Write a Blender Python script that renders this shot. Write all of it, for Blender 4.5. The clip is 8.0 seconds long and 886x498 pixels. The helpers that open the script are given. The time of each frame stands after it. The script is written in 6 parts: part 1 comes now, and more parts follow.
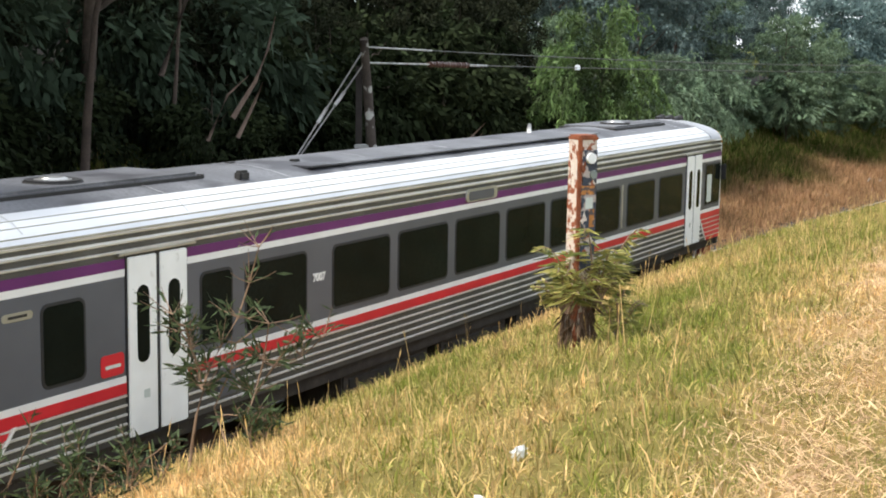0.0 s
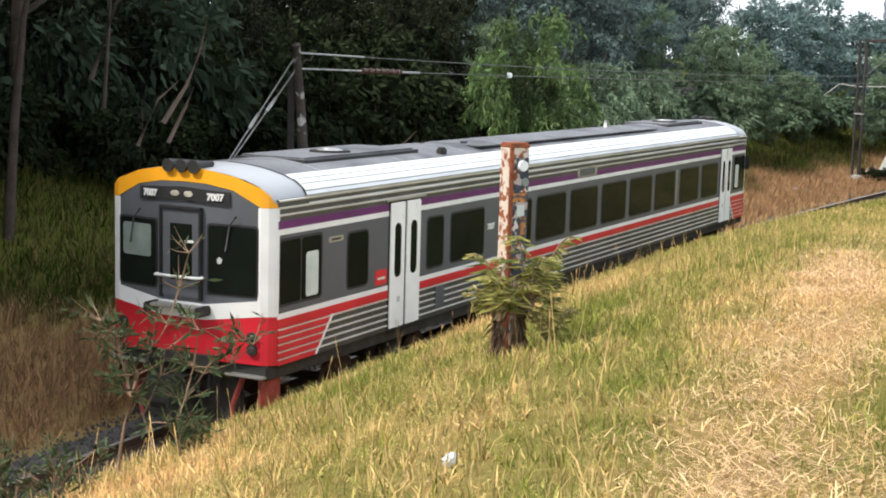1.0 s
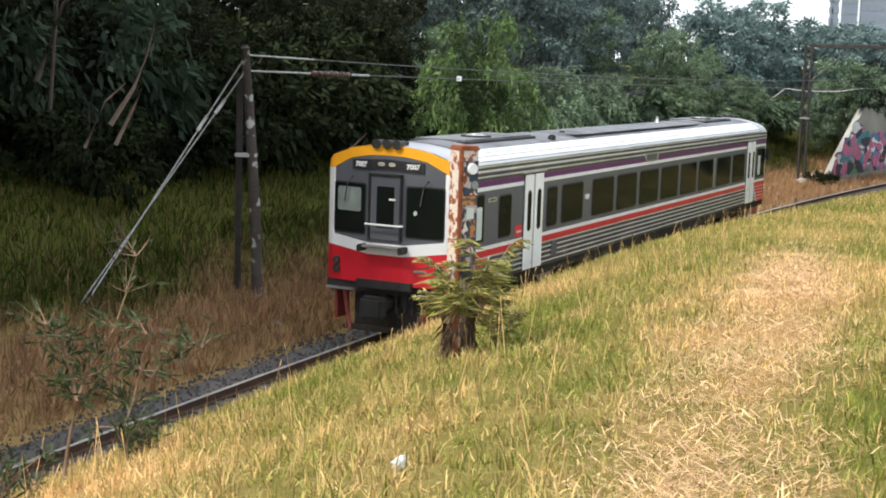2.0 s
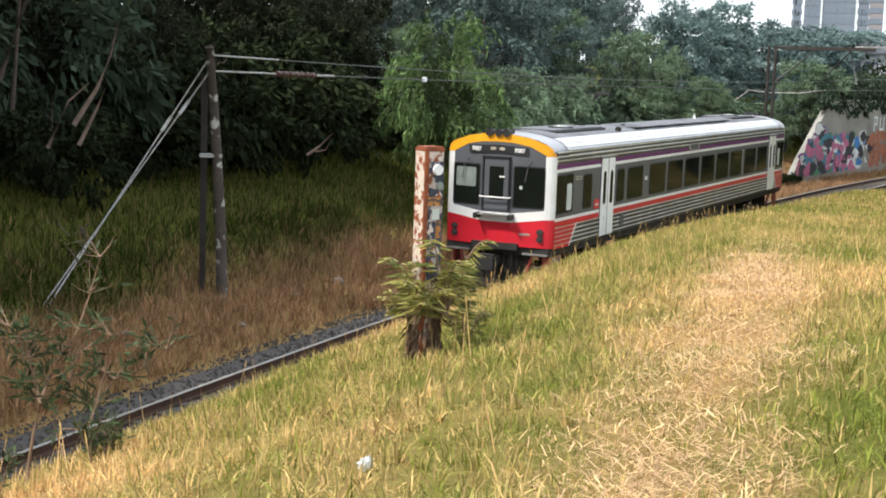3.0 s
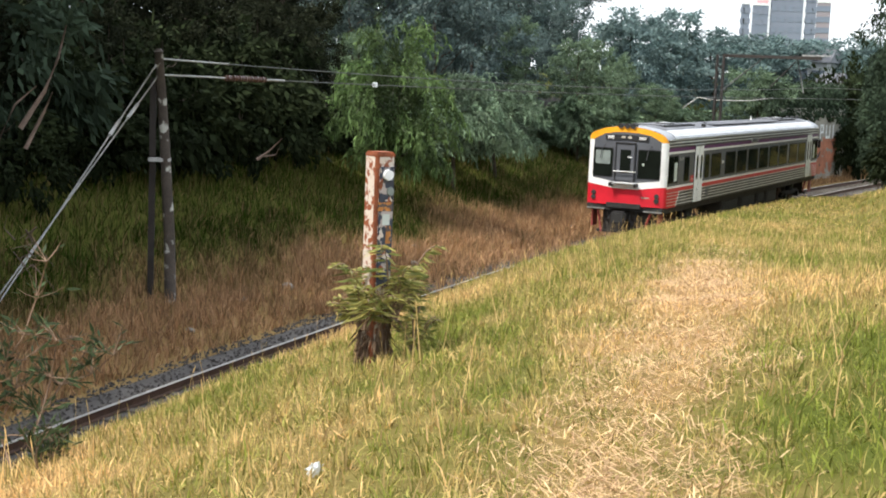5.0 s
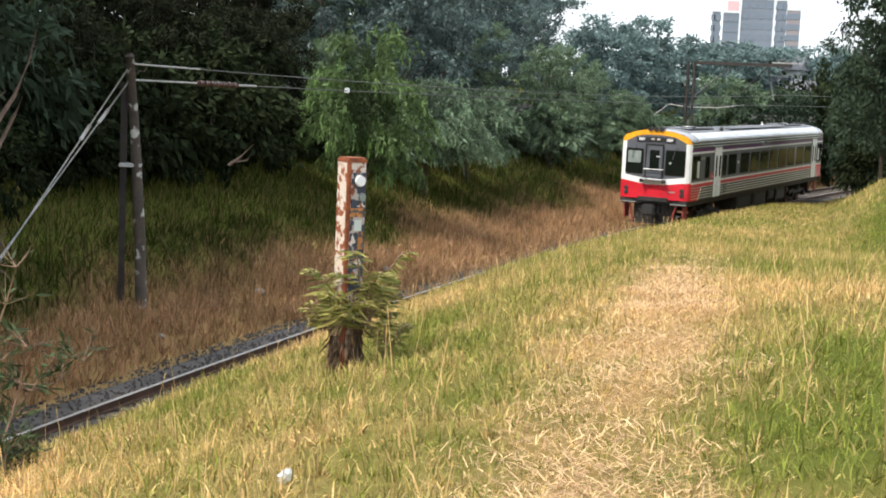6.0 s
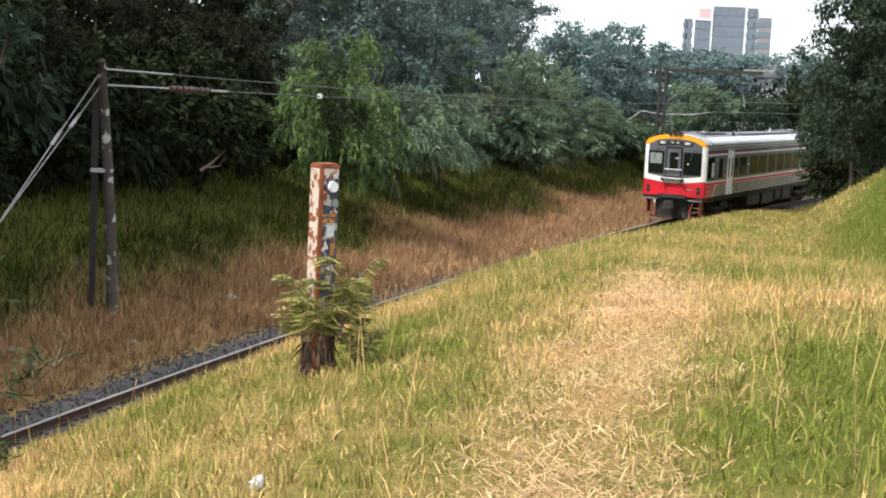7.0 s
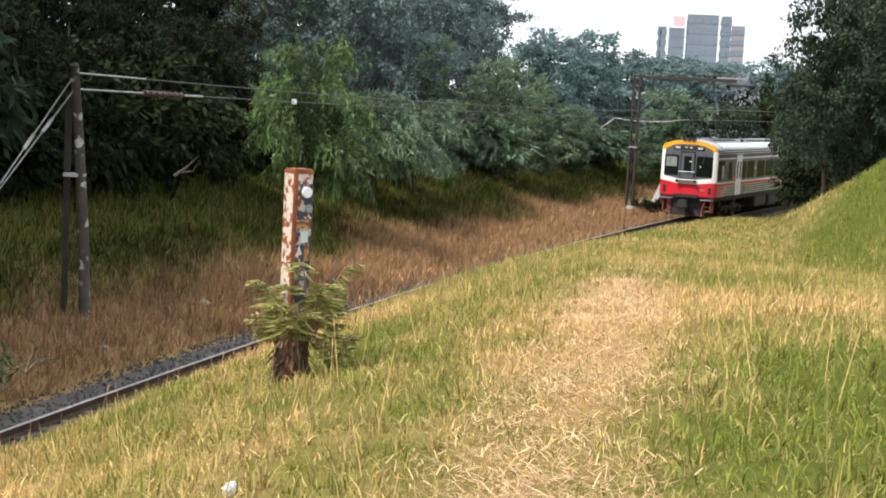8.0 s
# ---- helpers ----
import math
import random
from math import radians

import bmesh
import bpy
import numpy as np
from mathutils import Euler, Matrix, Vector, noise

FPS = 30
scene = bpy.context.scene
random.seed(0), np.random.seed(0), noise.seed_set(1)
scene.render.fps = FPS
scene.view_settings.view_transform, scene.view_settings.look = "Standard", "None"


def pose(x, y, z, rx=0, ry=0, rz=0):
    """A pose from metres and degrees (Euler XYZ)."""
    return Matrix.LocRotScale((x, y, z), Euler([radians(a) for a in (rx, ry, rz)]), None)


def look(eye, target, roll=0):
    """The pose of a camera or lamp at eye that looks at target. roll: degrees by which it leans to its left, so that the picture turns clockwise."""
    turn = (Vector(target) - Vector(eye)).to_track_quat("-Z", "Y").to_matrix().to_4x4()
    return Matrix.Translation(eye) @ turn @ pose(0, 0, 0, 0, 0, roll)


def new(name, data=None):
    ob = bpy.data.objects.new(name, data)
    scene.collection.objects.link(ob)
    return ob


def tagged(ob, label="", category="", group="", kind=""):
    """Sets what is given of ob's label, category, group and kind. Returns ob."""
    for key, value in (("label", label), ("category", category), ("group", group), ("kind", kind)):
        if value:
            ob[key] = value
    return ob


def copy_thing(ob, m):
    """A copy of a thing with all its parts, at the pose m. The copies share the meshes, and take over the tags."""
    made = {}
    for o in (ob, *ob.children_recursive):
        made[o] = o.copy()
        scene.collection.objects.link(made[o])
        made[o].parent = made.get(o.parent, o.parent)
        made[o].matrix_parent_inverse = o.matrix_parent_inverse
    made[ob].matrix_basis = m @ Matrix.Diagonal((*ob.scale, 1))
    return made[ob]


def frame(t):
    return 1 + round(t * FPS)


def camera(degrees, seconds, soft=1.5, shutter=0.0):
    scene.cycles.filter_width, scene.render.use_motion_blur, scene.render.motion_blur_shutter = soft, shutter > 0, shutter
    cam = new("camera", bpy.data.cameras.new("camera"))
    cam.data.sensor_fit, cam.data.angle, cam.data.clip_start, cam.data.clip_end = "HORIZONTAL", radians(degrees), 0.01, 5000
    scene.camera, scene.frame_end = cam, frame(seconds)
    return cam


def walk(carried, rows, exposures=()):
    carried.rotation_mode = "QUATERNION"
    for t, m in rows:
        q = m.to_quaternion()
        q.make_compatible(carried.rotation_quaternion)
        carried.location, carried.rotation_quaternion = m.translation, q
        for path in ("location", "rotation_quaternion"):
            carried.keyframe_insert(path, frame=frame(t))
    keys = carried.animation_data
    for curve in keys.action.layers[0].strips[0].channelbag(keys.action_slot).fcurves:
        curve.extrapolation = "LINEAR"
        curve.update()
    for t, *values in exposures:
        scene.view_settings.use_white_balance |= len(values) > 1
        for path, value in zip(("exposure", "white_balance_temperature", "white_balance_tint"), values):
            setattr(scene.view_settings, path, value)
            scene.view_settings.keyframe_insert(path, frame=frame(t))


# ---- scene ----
# ---------------------------------------------------------------- camera
EYE = 5.68          # metres above the rail tops
cam = camera(35.0, 8.0, soft=1.9)
# seconds, yaw, pitch, roll: a hand-held camera that turns on the spot
TURNS = [
    (0, 0.03, -8.13, 0.95),
    (0.5, -1.37, -7.89, 1.15),
    (1, -2.77, -7.79, 1.56),
    (1.5, -3.82, -7.69, 1.72),
    (2, -4.84, -7.61, 1.83),
    (3.5, -6.78, -7.50, 2.07),
    (4, -7.29, -7.45, 2.19),
    (4.5, -7.76, -7.36, 2.31),
    (6, -9.44, -6.94, 2.60),
    (6.5, -9.96, -6.80, 2.72),
    (7, -10.55, -6.64, 2.80),
    (7.5, -11.06, -6.49, 2.94),
    (8, -11.60, -6.34, 3.11),
]
walk(cam, [(t, pose(0, 0, EYE, 90 + pitch, 0, yaw) @ pose(0, 0, 0, 0, 0, roll)) for t, yaw, pitch, roll in TURNS])

# ---------------------------------------------------------------- light
SUN_HEIGHT, SUN_WAY = 52.0, 250.0     # elevation; compass way to the sun, clockwise from +y
world = bpy.data.worlds.new("world")
scene.world = world
world.use_nodes = True
wn = world.node_tree
sky = wn.nodes.new("ShaderNodeTexSky")
sky.sky_type, sky.sun_disc = "NISHITA", False
sky.sun_elevation, sky.sun_rotation = radians(SUN_HEIGHT), radians(SUN_WAY)
sky.air_density, sky.dust_density, sky.ozone_density = 1.0, 1.5, 1.0
bg = wn.nodes["Background"]
bg.inputs["Strength"].default_value = 0.12
cloud = wn.nodes.new("ShaderNodeMix")        # a bright veil of cloud over the whole sky
cloud.data_type = "RGBA"
cloud.inputs[0].default_value = 0.75
cloud.inputs[7].default_value = (8.6, 9.2, 10.0, 1)
wn.links.new(sky.outputs["Color"], cloud.inputs[6])
wn.links.new(cloud.outputs[2], bg.inputs["Color"])
sun_data = bpy.data.lights.new("sun", "SUN")
sun_data.energy, sun_data.angle, sun_data.color = 3.4, radians(5.0), (1.0, 0.94, 0.84)
sun = new("sun", sun_data)
_a, _e = radians(SUN_WAY), radians(SUN_HEIGHT)
sun.matrix_basis = look((0, 0, 60), Vector((0, 0, 60)) - Vector((math.sin(_a) * math.cos(_e), math.cos(_a) * math.cos(_e), math.sin(_e))))
scene.view_settings.exposure = 0.6

# ---------------------------------------------------------------- materials


def mat(name, color, rough=0.6, metal=0.0, vary=0.25, scale=6.0, fine=60.0, bump=0.0, island=0.0, second=None, blotch=None, spec=0.5):
    """Plain colour with large and fine variation. second: a second colour of the same stuff, mixed in by large noise;
    blotch: (colour, share, scale) for rust, stains or lichen with a shape of their own."""
    m = bpy.data.materials.new(name)
    m.use_nodes = True
    t, n = m.node_tree, m.node_tree.nodes
    b = n["Principled BSDF"]
    b.inputs["Roughness"].default_value, b.inputs["Metallic"].default_value = rough, metal
    b.inputs["Specular IOR Level"].default_value = spec
    tc = n.new("ShaderNodeTexCoord")

    def noise_at(sc, detail=3.0):
        x = n.new("ShaderNodeTexNoise")
        x.inputs["Scale"].default_value, x.inputs["Detail"].default_value = sc, detail
        t.links.new(tc.outputs["Object"], x.inputs["Vector"])
        return x.outputs["Fac"]

    def mixed(fac, a, c):
        x = n.new("ShaderNodeMix")
        x.data_type = "RGBA"
        for sock, v in ((x.inputs[0], fac), (x.inputs[6], a), (x.inputs[7], c)):
            if isinstance(v, (tuple, list)):
                sock.default_value = (*v[:3], 1)
            else:
                t.links.new(v, sock)
        return x.outputs[2]

    def ramp(fac, lo, hi):
        x = n.new("ShaderNodeMapRange")
        x.inputs["From Min"].default_value, x.inputs["From Max"].default_value = lo, hi
        t.links.new(fac, x.inputs["Value"])
        return x.outputs["Result"]

    big, small = noise_at(scale), noise_at(fine, 5.0)
    dark = tuple(c * (1 - vary) for c in color)
    light = tuple(min(1, c * (1 + vary)) for c in color)
    col = mixed(ramp(big, 0.3, 0.7), dark, second or light)
    if vary > 0.25:
        col = mixed(ramp(small, 0.2, 0.6), dark, col)
    if island:
        g = n.new("ShaderNodeNewGeometry")
        oi = n.new("ShaderNodeObjectInfo")
        add = n.new("ShaderNodeMath")
        add.operation = "ADD"
        t.links.new(g.outputs["Random Per Island"], add.inputs[0])
        t.links.new(oi.outputs["Random"], add.inputs[1])
        fr = n.new("ShaderNodeMath")
        fr.operation = "FRACT"
        t.links.new(add.outputs[0], fr.inputs[0])
        hsv = n.new("ShaderNodeHueSaturation")
        t.links.new(col, hsv.inputs["Color"])
        t.links.new(ramp(fr.outputs[0], 0, 1), hsv.inputs["Value"])
        hsv.inputs["Value"].links[0].from_node.inputs["To Min"].default_value = 1 - island
        hsv.inputs["Value"].links[0].from_node.inputs["To Max"].default_value = 1 + island
        col = hsv.outputs["Color"]
    if blotch:
        c2, share, sc = blotch
        col = mixed(ramp(noise_at(sc, 6.0), 1 - share, 1 - share + 0.06), col, c2)
    t.links.new(col, b.inputs["Base Color"])
    if bump:
        bp = n.new("ShaderNodeBump")
        bp.inputs["Strength"].default_value, bp.inputs["Distance"].default_value = bump, 0.02
        t.links.new(small, bp.inputs["Height"])
        t.links.new(bp.outputs["Normal"], b.inputs["Normal"])
    return m


def grass_mat(name, green, straw, rough=0.75, through_light=0.3, island=0.35):
    """Grass whose share of dead straw is carried by the mesh as the attribute 'dry'."""
    m = bpy.data.materials.new(name)
    m.use_nodes = True
    t, n = m.node_tree, m.node_tree.nodes
    b = n["Principled BSDF"]
    b.inputs["Roughness"].default_value = rough
    b.inputs["Specular IOR Level"].default_value = 0.25
    a = n.new("ShaderNodeAttribute")
    a.attribute_name = "dry"
    mix = n.new("ShaderNodeMix")
    mix.data_type = "RGBA"
    mix.inputs[6].default_value, mix.inputs[7].default_value = (*green, 1), (*straw, 1)
    t.links.new(a.outputs["Fac"], mix.inputs[0])
    g = n.new("ShaderNodeNewGeometry")
    mr = n.new("ShaderNodeMapRange")
    mr.inputs["To Min"].default_value, mr.inputs["To Max"].default_value = 1 - island, 1 + island
    t.links.new(g.outputs["Random Per Island"], mr.inputs["Value"])
    hsv = n.new("ShaderNodeHueSaturation")
    t.links.new(mix.outputs[2], hsv.inputs["Color"])
    t.links.new(mr.outputs["Result"], hsv.inputs["Value"])
    t.links.new(hsv.outputs["Color"], b.inputs["Base Color"])
    if through_light:
        out = n["Material Output"]
        tr = n.new("ShaderNodeBsdfTranslucent")
        t.links.new(hsv.outputs["Color"], tr.inputs["Color"])
        ms = n.new("ShaderNodeMixShader")
        ms.inputs[0].default_value = through_light
        t.links.new(b.outputs[0], ms.inputs[1])
        t.links.new(tr.outputs[0], ms.inputs[2])
        t.links.new(ms.outputs[0], out.inputs["Surface"])
    return m


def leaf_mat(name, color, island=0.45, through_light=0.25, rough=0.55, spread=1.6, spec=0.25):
    """Leaves from dark to light by 'dry'; crowns put sunlit tops into it."""
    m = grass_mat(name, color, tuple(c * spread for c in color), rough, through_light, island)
    m.node_tree.nodes["Principled BSDF"].inputs["Specular IOR Level"].default_value = spec
    return m


SHOULDER_GREY = mat("shoulder_grey_paint", (0.36, 0.37, 0.39), 0.32, 0.25, 0.12, 0.8, 25)
STEEL = mat("stainless_steel", (0.50, 0.50, 0.49), 0.36, 0.75, 0.18, 1.5, 30)
# roof-edge steel, near white to hold the sky's highlight in its colour
ROOF_STEEL = mat("roof_steel", (0.76, 0.77, 0.78), 0.34, 0.35, 0.10, 0.8, 25)
ROOF_GREY = mat("roof_grey", (0.12, 0.122, 0.135), 0.5, 0.1, 0.3, 0.9, 20, second=(0.20, 0.205, 0.22), blotch=((0.06, 0.06, 0.068), 0.46, 0.7))
GREY = mat("grey_paint", (0.098, 0.104, 0.122), 0.42, 0.0, 0.12, 1.2, 30)
FACE_GREY = mat("cab_grey_paint", (0.10, 0.105, 0.12), 0.45, 0.0, 0.12, 1.2, 30)
WHITE = mat("white_paint", (0.80, 0.80, 0.79), 0.4, 0.0, 0.06, 2, 30)
DOOR_WHITE = mat("door_white_paint", (0.88, 0.89, 0.88), 0.45, 0.0, 0.06, 2, 30, blotch=((0.72, 0.72, 0.70), 0.34, 5))
GUARD_RED = mat("dirty_red_paint", (0.30, 0.055, 0.045), 0.6, 0.0, 0.35, 5, 40, blotch=((0.40, 0.30, 0.27), 0.36, 8))
RED = mat("red_paint", (0.60, 0.018, 0.034), 0.38, 0.0, 0.12, 1.5, 30)
PURPLE = mat("purple_paint", (0.12, 0.016, 0.125), 0.42, 0.0, 0.15, 1.5, 30)
YELLOW = mat("yellow_paint", (0.92, 0.40, 0.018), 0.45, 0.0, 0.1, 1.5, 30)
GLASS = mat("tinted_glass", (0.011, 0.014, 0.011), 0.06, 0.0, 0.3, 1, 20, spec=0.03)
RUBBER = mat("black_rubber", (0.018, 0.018, 0.02), 0.6)
BLACK = mat("black_metal", (0.025, 0.024, 0.023), 0.65, 0.0, 0.4, 4, 40)
GRIME = mat("underframe_grime", (0.045, 0.038, 0.032), 0.85, 0.0, 0.4, 3, 40, bump=0.3)
BLIND = mat("pale_blind", (0.55, 0.60, 0.56), 0.7, 0.0, 0.1, 3, 30)
LAMP_GLASS = mat("lamp_lens", (0.55, 0.5, 0.42), 0.15)
RAIL_TOP = mat("rail_steel", (0.46, 0.44, 0.41), 0.35, 0.5, 0.15, 4, 40)
RAIL_RUST = mat("rail_rust", (0.085, 0.045, 0.03), 0.85, 0.0, 0.35, 4, 60, bump=0.4)
BALLAST = mat("ballast_stone", (0.074, 0.066, 0.060), 0.9, 0.0, 0.3, 1.5, 25, island=0.5)
SLEEPER = mat("weathered_sleeper", (0.10, 0.085, 0.07), 0.9, 0.0, 0.35, 4, 30, bump=0.5)
SOIL = mat("ground_soil", (0.20, 0.145, 0.075), 0.95, 0.0, 0.35, 0.8, 14, bump=0.5)
WOOD_POLE = mat("weathered_pole", (0.072, 0.057, 0.046), 0.9, 0.0, 0.4, 3, 30, bump=0.6, blotch=((0.42, 0.42, 0.38), 0.42, 4))
DARK_POLE = mat("rusty_dark_pole", (0.035, 0.028, 0.024), 0.8, 0.0, 0.4, 3, 30, bump=0.4)
POST_WHITE = mat("flaking_white_paint", (0.74, 0.70, 0.63), 0.7, 0.0, 0.15, 6, 40, bump=0.4, second=(0.62, 0.50, 0.42), blotch=((0.26, 0.075, 0.03), 0.50, 17))
POST_RUST = mat("rusted_steel", (0.27, 0.08, 0.032), 0.85, 0.0, 0.4, 9, 50, bump=0.5, blotch=((0.50, 0.42, 0.33), 0.36, 7))
POST_BLUE = mat("flaking_dark_blue_paint", (0.04, 0.05, 0.075), 0.6, 0.0, 0.4, 6, 40, blotch=((0.42, 0.36, 0.33), 0.46, 14))
POST_ORANGE = mat("orange_rust_patch", (0.52, 0.22, 0.06), 0.8, 0.0, 0.4, 14, 60, blotch=((0.10, 0.075, 0.07), 0.50, 20))
CONCRETE = mat("stained_concrete", (0.28, 0.272, 0.245), 0.9, 0.0, 0.25, 0.5, 12, bump=0.3, blotch=((0.20, 0.19, 0.16), 0.38, 0.8))
WIRE = mat("wire_metal", (0.38, 0.38, 0.37), 0.5, 0.3, 0.25, 8, 30)
DARK_WIRE = mat("dark_wire", (0.10, 0.105, 0.10), 0.6, 0.2)
BROWN_PORCELAIN = mat("brown_porcelain", (0.085, 0.042, 0.032), 0.3)
BARK = mat("bark", (0.085, 0.065, 0.05), 0.95, 0.0, 0.4, 3, 25, bump=0.6)
PALE_BARK = mat("pale_dead_wood", (0.16, 0.112, 0.085), 0.9, 0.0, 0.35, 4, 25, bump=0.4)
STEM = mat("reddish_stem", (0.24, 0.155, 0.10), 0.8, 0.0, 0.3, 8, 30)
RAG = mat("white_rag", (0.82, 0.84, 0.85), 0.6, 0.0, 0.08, 15, 60)
# grey, dark and brown tower colours have the bluish distance haze mixed in
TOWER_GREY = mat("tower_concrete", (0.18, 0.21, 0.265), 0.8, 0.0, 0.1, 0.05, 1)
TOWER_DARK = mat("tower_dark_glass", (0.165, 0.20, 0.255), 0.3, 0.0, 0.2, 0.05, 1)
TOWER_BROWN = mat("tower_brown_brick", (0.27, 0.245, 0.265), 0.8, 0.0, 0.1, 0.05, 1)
TOWER_RED = mat("tower_red_panel", (0.72, 0.42, 0.43), 0.7)
TOWER_WHITE = mat("tower_white_panel", (0.70, 0.73, 0.76), 0.7)
HOUSE_WALL = mat("pale_render", (0.55, 0.56, 0.56), 0.8, 0.0, 0.15, 0.6, 8)
GRASS = grass_mat("grass_blades", (0.200, 0.229, 0.038), (0.75, 0.505, 0.235), 0.7, 0.32, 0.55)
STRAW = grass_mat("trodden_straw", (0.34, 0.20, 0.115), (0.77, 0.555, 0.30), 0.8, 0.15, 0.4)
# the green end is darkened to hold the trees' shade; the brown is weeds
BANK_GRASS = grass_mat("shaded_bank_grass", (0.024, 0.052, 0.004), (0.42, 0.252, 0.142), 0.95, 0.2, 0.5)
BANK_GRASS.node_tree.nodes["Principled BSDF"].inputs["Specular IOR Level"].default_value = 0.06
GROUND = grass_mat("turf", (0.080, 0.096, 0.018), (0.32, 0.21, 0.09), 0.95, 0.0, 0.0)
GROUND.node_tree.nodes["Principled BSDF"].inputs["Specular IOR Level"].default_value = 0.03
FERN = grass_mat("fern_leaf", (0.12, 0.15, 0.035), (0.42, 0.37, 0.12), 0.6, 0.25, 0.45)
# one steel in two tones: shaded valleys here, gleaming ribs below
CLADDING = mat("shaded_cladding", (0.10, 0.098, 0.094), 0.5, 0.4, 0.2, 1.5, 30)
RIB = mat("bright_rib_steel", (0.72, 0.71, 0.68), 0.35, 0.55, 0.12, 1.5, 30)
SCREEN_SHADE = mat("grey_blind", (0.20, 0.235, 0.22), 0.6, 0.0, 0.2, 3, 30)
SMOKED = mat("smoked_lens", (0.05, 0.045, 0.045), 0.15)
WATTLE = leaf_mat("grey_green_leaf", (0.040, 0.056, 0.026), spread=2.2, spec=0.1)
# darker than real foliage: the gloom of the wood is put into this colour
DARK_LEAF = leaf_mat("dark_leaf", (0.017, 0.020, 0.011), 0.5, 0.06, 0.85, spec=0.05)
# mid and cool greens are lightened and blued to hold the haze in their colour
MID_LEAF = leaf_mat("mid_green_leaf", (0.086, 0.126, 0.074), 0.32, 0.25, spread=2.0)
COOL_HAZE_LEAF = leaf_mat("haze_grey_green_leaf", (0.060, 0.086, 0.080), 0.30, 0.2, spread=2.7)
HILL_LEAF = leaf_mat("dark_hillside_leaf", (0.031, 0.046, 0.029), 0.32, 0.15, 0.8, spread=2.0, spec=0.08)
# shrub leaves with the shade under the trees painted into their colour
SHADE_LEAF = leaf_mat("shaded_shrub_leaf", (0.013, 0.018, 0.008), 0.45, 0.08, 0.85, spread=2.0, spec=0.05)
# litter brown deepened so that it carries the shade of the wood
WOOD_FLOOR = mat("shaded_litter_floor", (0.032, 0.026, 0.018), 0.95, 0.0, 0.4, 0.7, 12, bump=0.5)
DARK_BARK = mat("dark_brown_limb", (0.062, 0.045, 0.034), 0.95, 0.0, 0.4, 3, 25, bump=0.5)
LITTER = mat("dry_brown_litter", (0.15, 0.095, 0.06), 0.95, 0.0, 0.4, 12, 70, bump=0.6)
LIGHT_LEAF = leaf_mat("light_weeping_leaf", (0.034, 0.054, 0.018), 0.35, 0.3, spread=6.5)
# distance haze is put into this pale bluish leaf colour
HAZE_LEAF = leaf_mat("far_haze_leaf", (0.105, 0.155, 0.148), 0.3, spread=1.6)
SAGE_LEAF = leaf_mat("sage_weeping_leaf", (0.058, 0.084, 0.052), 0.35, 0.28, spread=4.8)

# ---------------------------------------------------------------- mesh helpers


def part(name, bm, material, parent=None, label=""):
    """Links a bmesh as one mesh object, under parent if there is one."""
    me = bpy.data.meshes.new(name)
    bm.to_mesh(me)
    bm.free()
    me.materials.append(material)
    ob = new(name, me)
    ob.parent = parent
    if label:
        tagged(ob, label)
    return ob


def mesh_part(name, me, material, parent=None, label=""):
    if not me.materials:
        me.materials.append(material)
    ob = new(name, me)
    ob.parent = parent
    if label:
        tagged(ob, label)
    return ob


def empty(name, m, label, category, group="", kind=""):
    ob = new(name)
    ob.matrix_basis = m
    return tagged(ob, label, category, group, kind)


def add_box(bm, x0, x1, y0, y1, z0, z1, bevel=0.0, m=None):
    r = bmesh.ops.create_cube(bm, size=1)
    for v in r["verts"]:
        v.co = Vector(((x0 + x1) / 2 + v.co.x * (x1 - x0), (y0 + y1) / 2 + v.co.y * (y1 - y0), (z0 + z1) / 2 + v.co.z * (z1 - z0)))
        if m:
            v.co = m @ v.co
    if bevel:
        es = {e for v in r["verts"] for e in v.link_edges}
        bmesh.ops.bevel(bm, geom=list(es), offset=bevel, segments=2, affect="EDGES")
    return bm


def box(x0, x1, y0, y1, z0, z1, bevel=0.0, m=None):
    return add_box(bmesh.new(), x0, x1, y0, y1, z0, z1, bevel, m)


def add_tube(bm, pts, radii, n=8, cap=True):
    """A tube through the points, with a radius at each."""
    rings = []
    for i, p in enumerate(pts):
        p = Vector(p)
        a = Vector(pts[max(0, i - 1)])
        b = Vector(pts[min(len(pts) - 1, i + 1)])
        w = (b - a).normalized()
        u = w.cross(Vector((0, 0, 1)) if abs(w.z) < 0.9 else Vector((1, 0, 0))).normalized()
        v = w.cross(u)
        r = radii[i] if isinstance(radii, (list, tuple)) else radii
        rings.append([bm.verts.new(p + r * (math.cos(k * math.tau / n) * u + math.sin(k * math.tau / n) * v)) for k in range(n)])
    for a, b in zip(rings, rings[1:]):
        for k in range(n):
            f = bm.faces.new((a[k], a[(k + 1) % n], b[(k + 1) % n], b[k]))
            f.smooth = True
    if cap:
        bm.faces.new(rings[0])
        bm.faces.new(rings[-1][::-1])
    return bm


def tube(pts, radii, n=8):
    return add_tube(bmesh.new(), pts, radii, n)


def extrude_profile(prof, y0, y1, bm=None, closed=False, steps=1):
    """Sweeps a profile of (x, z) along y."""
    bm = bm or bmesh.new()
    rows = [[bm.verts.new((x, y0 + (y1 - y0) * k / steps, z)) for x, z in prof] for k in range(steps + 1)]
    n = len(prof)
    for a, b in zip(rows, rows[1:]):
        for i in range(n if closed else n - 1):
            bm.faces.new((a[i], a[(i + 1) % n], b[(i + 1) % n], b[i]))
    if closed:
        bm.faces.new(rows[0][::-1])
        bm.faces.new(rows[-1])
    return bm


